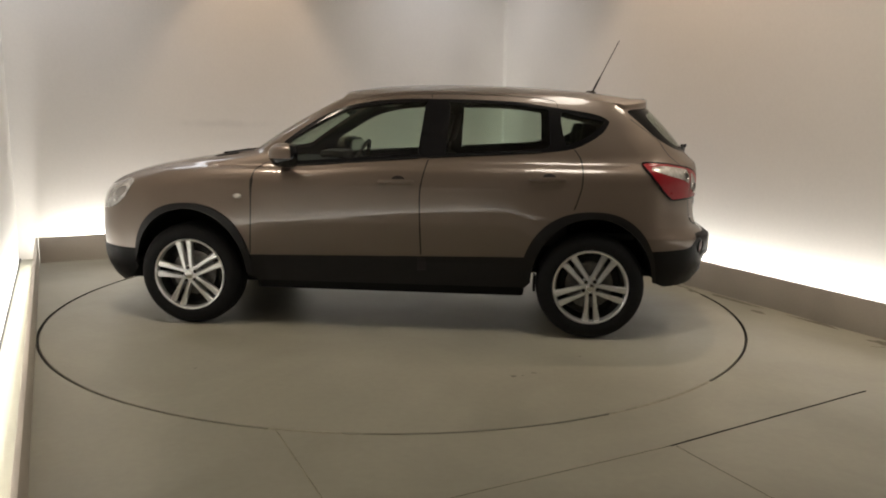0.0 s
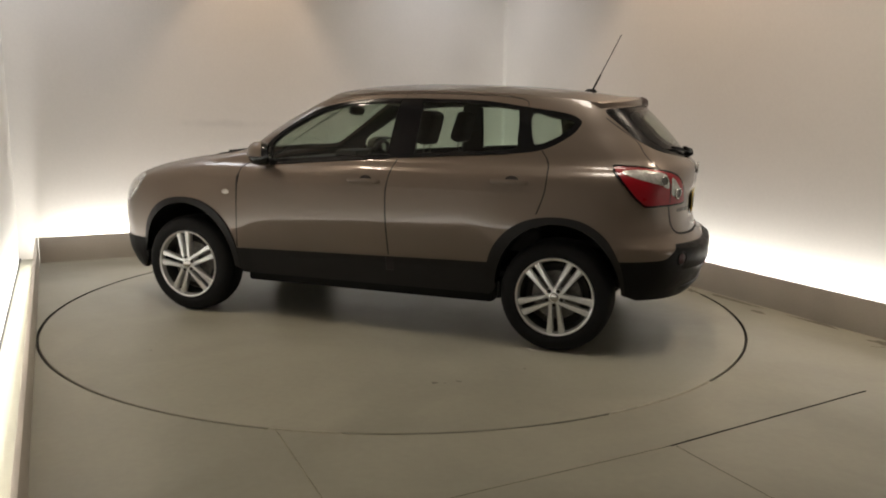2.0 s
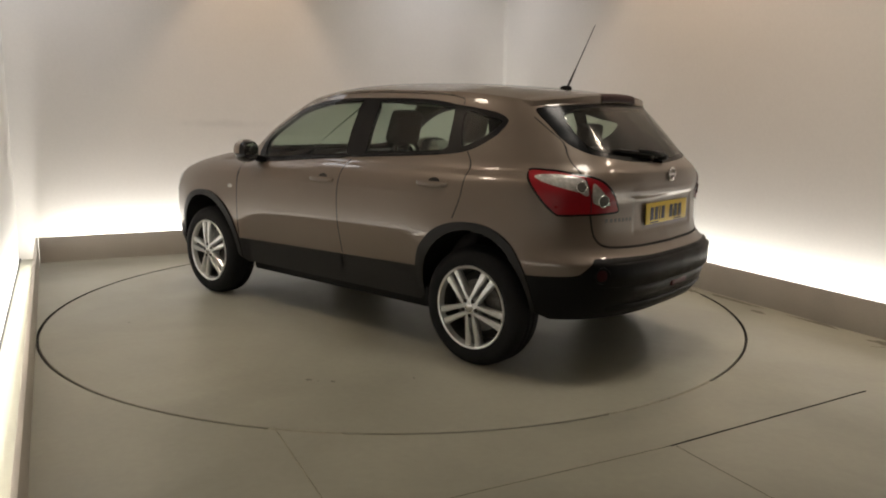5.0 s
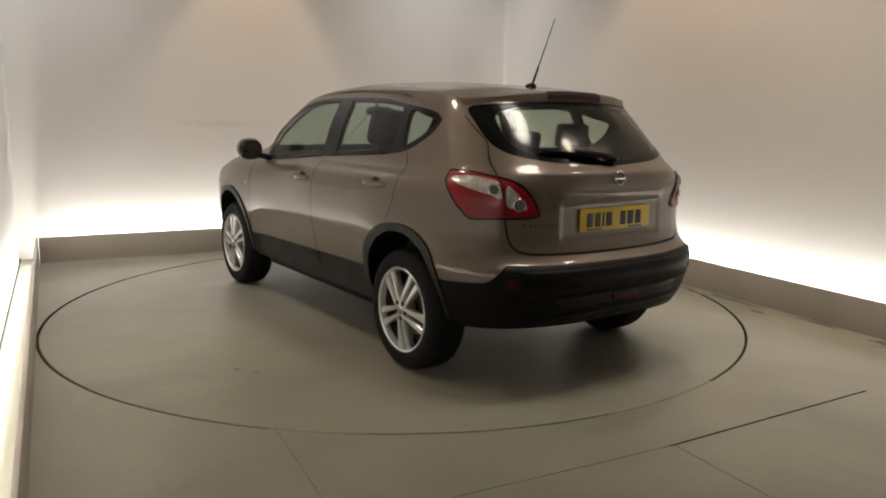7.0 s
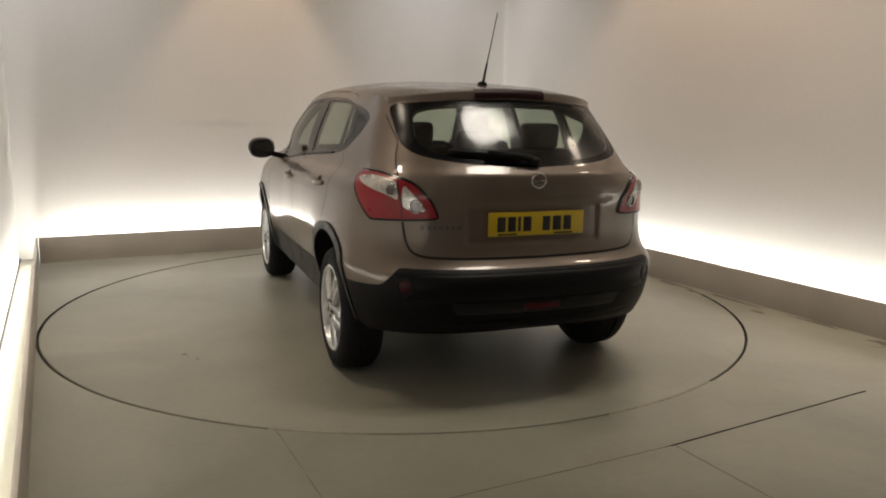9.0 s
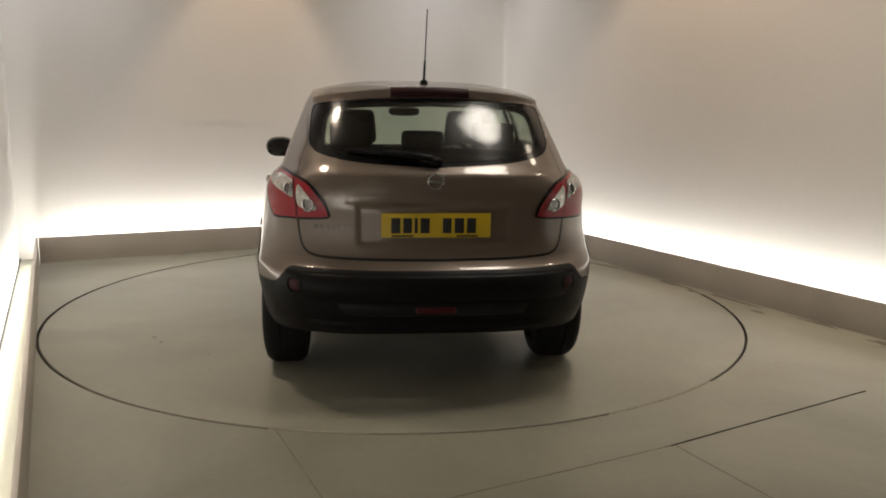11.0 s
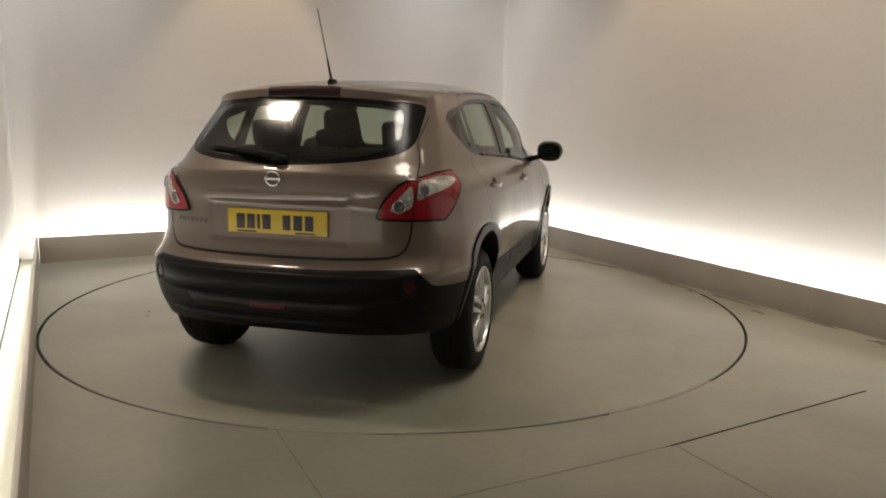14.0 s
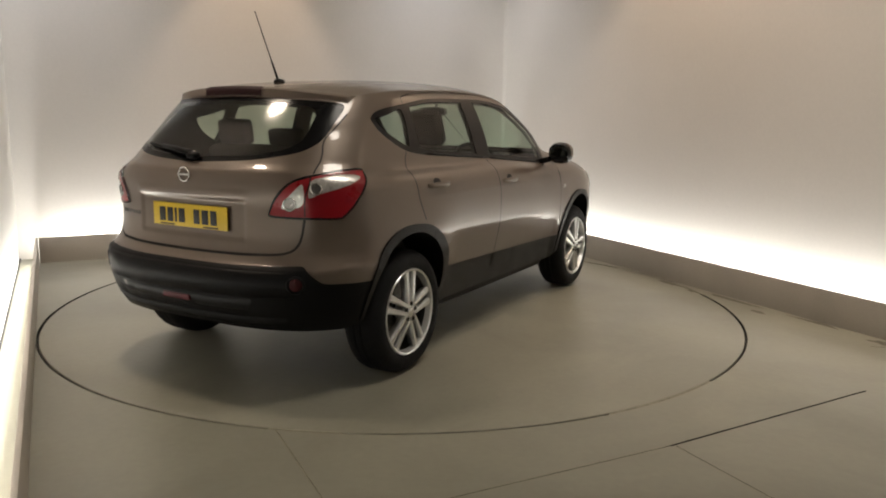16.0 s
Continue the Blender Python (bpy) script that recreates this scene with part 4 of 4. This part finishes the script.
def build_handle(door, x0, x1, z, s):
    """Flat-faced grip over a flat disc, the hollow's shade put into its colour."""
    bm = bmesh.new()
    cs = []
    xm = (x0 + x1) / 2
    for k in range(24):
        a = k * math.tau / 24
        x, zz = xm - 0.012 + 0.040 * math.cos(a), z + 0.014 + 0.022 * math.sin(a)
        q, nn = at_side(x, zz)
        q = q + nn * 0.0015
        cs.append(bm.verts.new((q[0], s * q[1], q[2])))
    bm.faces.new(cs if s < 0 else cs[::-1])
    part("hollow_shade", bm, SEAM, door, "flat dark disc for the shade in the handle hollow", False)
    bm = bmesh.new()
    rows = []
    n = 14
    for k in range(n + 1):
        t = k / n
        q, nn = at_side(x0 + (x1 - x0) * t, z)
        bow = math.sin(math.pi * t) ** 0.5 if 0 < t < 1 else 0.0
        out, hh = 0.006 + 0.026 * bow, 0.010 + 0.008 * bow
        sec = ((out - 0.012, hh * 0.9), (out - 0.003, hh), (out, hh * 0.7), (out + 0.001, 0.0), (out - 0.001, -hh * 0.7), (out - 0.005, -hh), (out - 0.012, -hh * 0.9))
        rows.append([bm.verts.new((q[0] + nn[0] * o, s * (q[1] + nn[1] * o), q[2] + dz)) for o, dz in sec])
    m = len(rows[0])
    for a, b in zip(rows, rows[1:]):
        for k in range(m):
            bm.faces.new((a[k], a[(k + 1) % m], b[(k + 1) % m], b[k]))
    bm.faces.new(rows[0])
    bm.faces.new(rows[-1])
    bmesh.ops.recalc_face_normals(bm, faces=bm.faces)
    part("door_handle", bm, PAINT, door, "bronze painted door handle")


for k, s in ((0, 1), (1, -1)):
    build_handle(fdoors[k], 0.045, -0.185, 0.988, s)
    build_handle(rdoors[k], -0.905, -1.135, 1.018, s)
    p, n = at_side(0.965, 0.873)
    blob("side_repeater", (p[0], s * p[1], p[2]), (0.030, 0.008, 0.017), CLEARL, car, "small clear side repeater lamp")
    # thin bright strip of trim at the window foot, and lower door moulding
    for par, xs in ((fdoors[k], (0.62, -0.20)), (rdoors[k], (-0.27, -0.98))):
        pts = []
        for t in np.linspace(0, 1, 12):
            x = xs[0] + (xs[1] - xs[0]) * t
            q, nn = at_side(x, 1.138 - 0.078 * (x + 0.27) if x > -0.27 else 1.138 - 0.062 * (x + 0.27))
            q = q + nn * 0.001
            pts.append((q[0], s * q[1], q[2]))
        tube("window_seal", pts, 0.006, CLAD, par, "black rubber window seal", 8)
    # fog lamp pods and reflectors in the bumper
    p, n = at_tail(s * 0.655, 0.595)
    q = Vector(n).to_track_quat("Z", "Y").to_matrix().to_4x4()
    blob("bumper_lamp", p, (0.034, 0.034, 0.007), shader("dark_red_lens", (0.036, 0.0025, 0.004), 0.4, spec=0.2), car, "round dark red lamp in the bumper", 2.0, 24, 12, None, q)
    ring = [Vector(p) + q.to_3x3() @ Vector((0.040 * math.cos(a), 0.040 * math.sin(a), 0.003)) for a in np.linspace(0, math.tau, 25)]
    tube("lamp_ring", ring, 0.005, CLAD, car, "black lamp ring", 8)


# bright rings round the bowls of the rear lamps
for k, s in ((0, 1), (1, -1)):
    for y, z, r in ((0.597, 0.972, 0.030), (0.695, 1.043, 0.026)):
        p, n = at_tail(s * y, z)
        q = Vector(n).to_track_quat("Z", "Y").to_matrix()
        ring = [Vector(p) + q @ Vector((r * math.cos(a), r * math.sin(a), 0.014)) for a in np.linspace(0, math.tau, 25)]
        tube("bowl_ring", ring, 0.0045, CHROME, rl[k], "bright ring round the lamp bowl", 8)

def at_nose(y, z):
    u = np.array([by_y(abs(y), z, True)])
    p, n = body(u, np.array([z]))[0], body_normal(u, np.array([z]))[0]
    return (Vector(p), Vector(n)) if y >= 0 else (Vector(p * [1, -1, 1]), Vector(n * [1, -1, 1]))


# black cowl at the foot of the windscreen, with the wipers lying on it
verts, faces = [], []
for y in np.linspace(-0.64, 0.64, 33):
    for z, o in ((1.108, 0.0), (1.112, 0.006), (1.140, 0.007), (1.156, 0.001)):
        p, n = at_nose(y, z)
        verts.append(p + n * o)
for i in range(32):
    for k in range(3):
        faces.append((i * 4 + k, i * 4 + k + 1, i * 4 + 5 + k, i * 4 + 4 + k))
mesh_part("cowl", verts, faces, CLAD, car, "black plastic cowl below the windscreen")
for y0, y1 in ((0.52, -0.02), (-0.05, -0.56)):
    pts = []
    for t in np.linspace(0, 1, 9):
        p, n = at_nose(y0 + (y1 - y0) * t, 1.118 + 0.022 * t)
        pts.append(p + n * (0.012 - 0.003 * t))
    tube("front_wiper", pts, [0.008] + [0.006] * 7 + [0.004], CLAD, car, "black front wiper arm", 8)

# roof aerial
ab = Vector((-1.350, 0.0, 1.572))
at = Vector((-1.530, 0.0, 1.945))
blob("aerial_foot", (-1.345, 0, 1.576), (0.040, 0.022, 0.020), CLAD, car, "black rubber aerial foot", 2.4)
mid = ab.lerp(at, 0.32)
tube("aerial_base", [ab, ab.lerp(at, 0.06), mid], [0.010, 0.007, 0.0055], CLAD, car, "black lower aerial")
tube("aerial", [mid, at], [0.0032, 0.0026], CLAD, car, "thin black whip aerial", 8)


# number plate with plain bars for its characters
PLATE_X = min(float(at_tail(0.0, z)[0][0]) for z in (0.822, 0.85, 0.88, 0.91, 0.936)) + 0.004


def tail_box(name, y0, y1, z0, z1, out, mat, parent, label="", bevel=0.002, thick=0.006):
    x = PLATE_X
    bm = bmesh.new()
    bm_box(bm, (x - out - thick, y0, z0), (x - out, y1, z1), bevel)
    return part(name, bm, mat, parent, label)


plate = tail_box("number_plate", -0.270, 0.258, 0.822, 0.940, 0.004, YELLOW, tailgate, "yellow number plate with black characters", 0.003)
CH = [(-0.188, 0.044), (-0.132, 0.042), (-0.091, 0.015), (-0.048, 0.044), (0.058, 0.042), (0.117, 0.046), (0.176, 0.044)]
for y, w in CH:
    tail_box("plate_character", -y - w / 2, -y + w / 2, 0.843, 0.916, 0.0102, INK, plate, "", 0.001, 0.0012)
for y in (-0.155, 0.155):
    tail_box("plate_maker_bar", y - 0.052, y + 0.052, 0.826, 0.834, 0.0102, INK, plate, "", 0.0, 0.0012)
# round chrome emblem, plain
p, n = at_tail(0, 1.092)
ring = [(p[0] - 0.008, 0.037 * math.cos(a), 1.092 + 0.035 * math.sin(a)) for a in np.linspace(0, math.tau, 33)]
em = tube("emblem", ring, 0.0052, CHROME, tailgate, "plain round chrome emblem", 10)
box("emblem_bar", (p[0] - 0.014, -0.042, 1.086), (p[0] - 0.004, 0.042, 1.098), CHROME, em, "", 0.003)
# model lettering: plain small bars
for i in range(7):
    y = 0.570 - i * 0.0285
    q, nn = at_tail(y, 0.868)
    bm = bmesh.new()
    mm = Matrix.Translation(Vector(q) + Vector(nn) * 0.0015) @ Vector(nn).to_track_quat("Z", "Y").to_matrix().to_4x4()
    bm_box(bm, (-0.0095, -0.010, -0.001), (0.0095, 0.010, 0.002), 0.001, 1, mm)
    part("badge_bar", bm, SMOKEL, tailgate)

# rear wiper
pts = []
for y, z in ((0.02, 1.182), (0.10, 1.192), (0.24, 1.208), (0.36, 1.222)):
    q, nn = at_tail(y, z)
    pts.append(Vector(q) + Vector(nn) * 0.030)
wip = tube("rear_wiper", [Vector(at_tail(0.0, 1.176)[0]) + Vector(at_tail(0, 1.176)[1]) * 0.004] + pts[:3], [0.022, 0.018, 0.014, 0.010], CLAD, tailgate, "black rear wiper arm", 10)
bl = []
for y in np.linspace(0.06, 0.42, 10):
    q, nn = at_tail(y, 1.195 + 0.085 * (y - 0.06))
    bl.append(Vector(q) + Vector(nn) * 0.010)
tube("wiper_blade", bl, [0.006] + [0.010] * 8 + [0.005], CLAD, wip, "", 8)
blob("wiper_cap", Vector(at_tail(0, 1.178)[0]) + Vector((-0.010, 0, 0.006)), (0.030, 0.040, 0.022), CLAD, wip, "")


# bumper step and reflector
def bumper_strip(name, z0, z1, out, mat, ymax, label):
    verts, faces = [], []
    ys = np.linspace(-ymax, ymax, 49)
    for y in ys:
        p0, n0 = at_tail(y, z0)
        p1, n1 = at_tail(y, z1)
        h0, h1 = np.array([n0[0], n0[1], 0]), np.array([n1[0], n1[1], 0])
        k = out * (1 - (abs(y) / ymax) ** 8)
        verts += [tuple(p0), tuple(p0 + h0 * (k + 0.003) + [0, 0, 0.006]), tuple(p1 + h1 * (k + 0.003) + [0, 0, -0.010]), tuple(p1)]
    for i in range(len(ys) - 1):
        for k in range(3):
            faces.append((i * 4 + k, i * 4 + k + 1, i * 4 + 5 + k, i * 4 + 4 + k))
    mesh_part(name, verts, faces, mat, car, label)


bumper_strip("bumper_step", 0.525, 0.655, 0.022, CLAD, 0.66, "black bumper step band")
bumper_strip("bumper_lip", 0.36, 0.425, 0.010, CLAD, 0.60, "black lower bumper lip")
bumper_strip("bumper_insert", 0.452, 0.522, 0.008, GREYP, 0.46, "dark grey insert panel below the bumper step")
q, nn = at_tail(0.0, 0.490)
box("rear_fog_lamp", (q[0] - 0.017, -0.095, 0.472), (q[0] + 0.01, 0.095, 0.503), shader("fog_lens", (0.06, 0.004, 0.008), 0.4, spec=0.2), car, "red fog lamp low in the bumper", 0.006)


# ---- cabin ----
def build_seat(y):
    bm = bmesh.new()
    bm_box(bm, (-0.26, -0.25, -0.075), (0.26, 0.25, 0.075), 0.05, 4)
    st = part("front_seat", bm, CLOTH, car, "dark cloth front seat")
    st.matrix_basis = pose(0.02, y, 0.62, 0, -6, 0)
    bm = bmesh.new()
    bm_box(bm, (-0.06, -0.235, -0.26), (0.06, 0.235, 0.26), 0.05, 4)
    for v in bm.verts:
        k = (v.co.z + 0.26) / 0.52
        v.co.y *= 1.0 - 0.22 * k * k
        v.co.x += 0.03 * math.sin(k * 3.0)
    b = part("backrest", bm, CLOTH, st)
    b.matrix_basis = pose(-0.20, 0, 0.30, 0, -17, 0)
    bm = bmesh.new()
    bm_box(bm, (-0.048, -0.135, -0.115), (0.048, 0.135, 0.115), 0.046, 5)
    for v in bm.verts:
        k = (v.co.z + 0.115) / 0.23
        v.co.y *= 1.0 - 0.30 * max(0.0, k - 0.35) ** 1.5
    h = part("headrest", bm, CLOTH, st)
    h.matrix_basis = pose(-0.272, 0, 0.735, 0, -10, 0)
    for s in (1, -1):
        tube("headrest_post", [(-0.262, s * 0.06, 0.52), (-0.270, s * 0.06, 0.68)], 0.006, STEEL, st, "", 8)


for y in (0.37, -0.37):
    build_seat(y)
bm = bmesh.new()
bm_box(bm, (-0.25, -0.66, -0.08), (0.25, 0.66, 0.08), 0.05, 3)
bench = part("rear_seat", bm, CLOTH, car, "dark cloth rear bench")
bench.matrix_basis = pose(-0.92, 0, 0.64)
bm = bmesh.new()
bm_box(bm, (-0.06, -0.64, -0.27), (0.06, 0.64, 0.27), 0.05, 3)
bk = part("backrest", bm, CLOTH, bench)
bk.matrix_basis = pose(-0.27, 0, 0.31, 0, -17, 0)
for y, hh in ((0.40, 0.075), (0.0, 0.05), (-0.40, 0.075)):
    bm = bmesh.new()
    bm_box(bm, (-0.04, -0.12, -hh), (0.04, 0.12, hh), 0.035, 3)
    h = part("headrest", bm, CLOTH, bench)
    h.matrix_basis = pose(-0.375, y, 0.575 + hh, 0, -10, 0)
# dashboard, wheel, inner mirror, load floor
bm = bmesh.new()
bm_box(bm, (0.52, -0.70, 0.70), (0.98, 0.70, 1.075), 0.07, 4)
dash = part("dashboard", bm, TRIM, car, "dark moulded dashboard")
box("instrument_hood", (0.50, -0.55, 1.05), (0.70, -0.20, 1.13), TRIM, dash, "", 0.035)
ctr, tilt = Vector((0.42, -0.37, 1.03)), radians(-25)
ring = [ctr + Matrix.Rotation(tilt, 3, "Y") @ Vector((0, 0.185 * math.cos(a), 0.185 * math.sin(a))) for a in np.linspace(0, math.tau, 41)]
sw_ = tube("steering_wheel", ring, 0.016, TRIM, car, "black steering wheel", 10)
blob("wheel_boss", ctr, (0.04, 0.075, 0.07), TRIM, sw_, "", 2.4)
for a in (0, 180, 270):
    e = ctr + Matrix.Rotation(tilt, 3, "Y") @ Vector((0, 0.18 * math.cos(radians(a)), 0.18 * math.sin(radians(a))))
    tube("wheel_spoke", [ctr, e], 0.014, TRIM, sw_, "", 8)
tube("steering_column", [ctr, (0.62, -0.37, 0.95)], 0.035, TRIM, sw_, "", 12)
im = blob("interior_mirror", (0.40, 0, 1.435), (0.02, 0.12, 0.035), TRIM, car, "black interior mirror", 3.0)
tube("mirror_stalk", [(0.41, 0, 1.45), (0.47, 0, 1.50)], 0.010, TRIM, im, "", 8)
box("load_floor", (-1.95, -0.52, 0.60), (-1.22, 0.52, 0.64), TRIM, car, "dark load floor", 0.01)
box("parcel_shelf", (-1.86, -0.58, 1.045), (-1.34, 0.58, 1.065), TRIM, car, "dark parcel shelf", 0.008)
box("cabin_floor", (-1.22, -0.70, 0.40), (0.70, 0.70, 0.44), TRIM, car, "dark cabin floor", 0.01)

# ---- dark scuffs on the turntable ----
SCUFF = shader("scuff", (0.14, 0.13, 0.108), 0.6, 0, 0.3, 40)
for x, y, r in ((-0.86, 1.605, 0.020), (-0.97, 1.535, 0.015), (-0.91, 1.585, 0.008), (-1.25, 1.20, 0.010), (0.9, 1.7, 0.010)):
    bm = bmesh.new()
    vs = []
    for k in range(16):
        a = k * math.tau / 16
        rr = r * (0.7 + 0.5 * noise.noise(Vector((x * 9 + math.cos(a), y * 9 + math.sin(a), 0))))
        vs.append(bm.verts.new((x + rr * 1.4 * math.cos(a), y + rr * math.sin(a), 0.0012)))
    bm.faces.new(vs)
    part("scuff_mark", bm, SCUFF, turntable, "dark rubber scuff", False)


# ---- dirt along the foot of a kerb board ----
DIRT = shader("floor_dirt", (0.16, 0.145, 0.115), 0.7, 0, 0.35, 30)
floor_ob = bpy.data.objects["floor"]
for a, b, la, lb in ((2.40, -0.35, 0.05, 0.20), (2.43, -0.95, 0.035, 0.30), (2.36, -0.62, 0.05, 0.05), (2.44, -1.75, 0.03, 0.26), (2.40, -2.25, 0.045, 0.10), (2.30, -1.35, 0.03, 0.07), (2.32, 0.85, 0.05, 0.12)):
    bm = bmesh.new()
    vs = []
    for k in range(22):
        t = k * math.tau / 22
        r = 0.75 + 0.7 * noise.noise(Vector((a * 7 + 1.7 * math.cos(t), b * 7 + 1.7 * math.sin(t), 0.3)))
        p = rm(a + la * r * math.cos(t), b + lb * r * math.sin(t), 0.0012)
        vs.append(bm.verts.new(p))
    bm.faces.new(vs)
    part("dirt_patch", bm, DIRT, floor_ob, "dull brown floor dirt", False)


# ---- keyed movement ----
OX, OY = -0.017, -0.040


def motions():
    ts = [i * 0.5 for i in range(33)]
    walk(turntable, [(t, pose(0, 0, 0, 0, 0, turn(t))) for t in ts])
    rows = []
    for t in ts:
        a = radians(turn(t))
        rows.append((t, pose(OX * math.cos(a) - OY * math.sin(a), OX * math.sin(a) + OY * math.cos(a), 0, 0, 0, turn(t))))
    walk(car, rows)


motions()
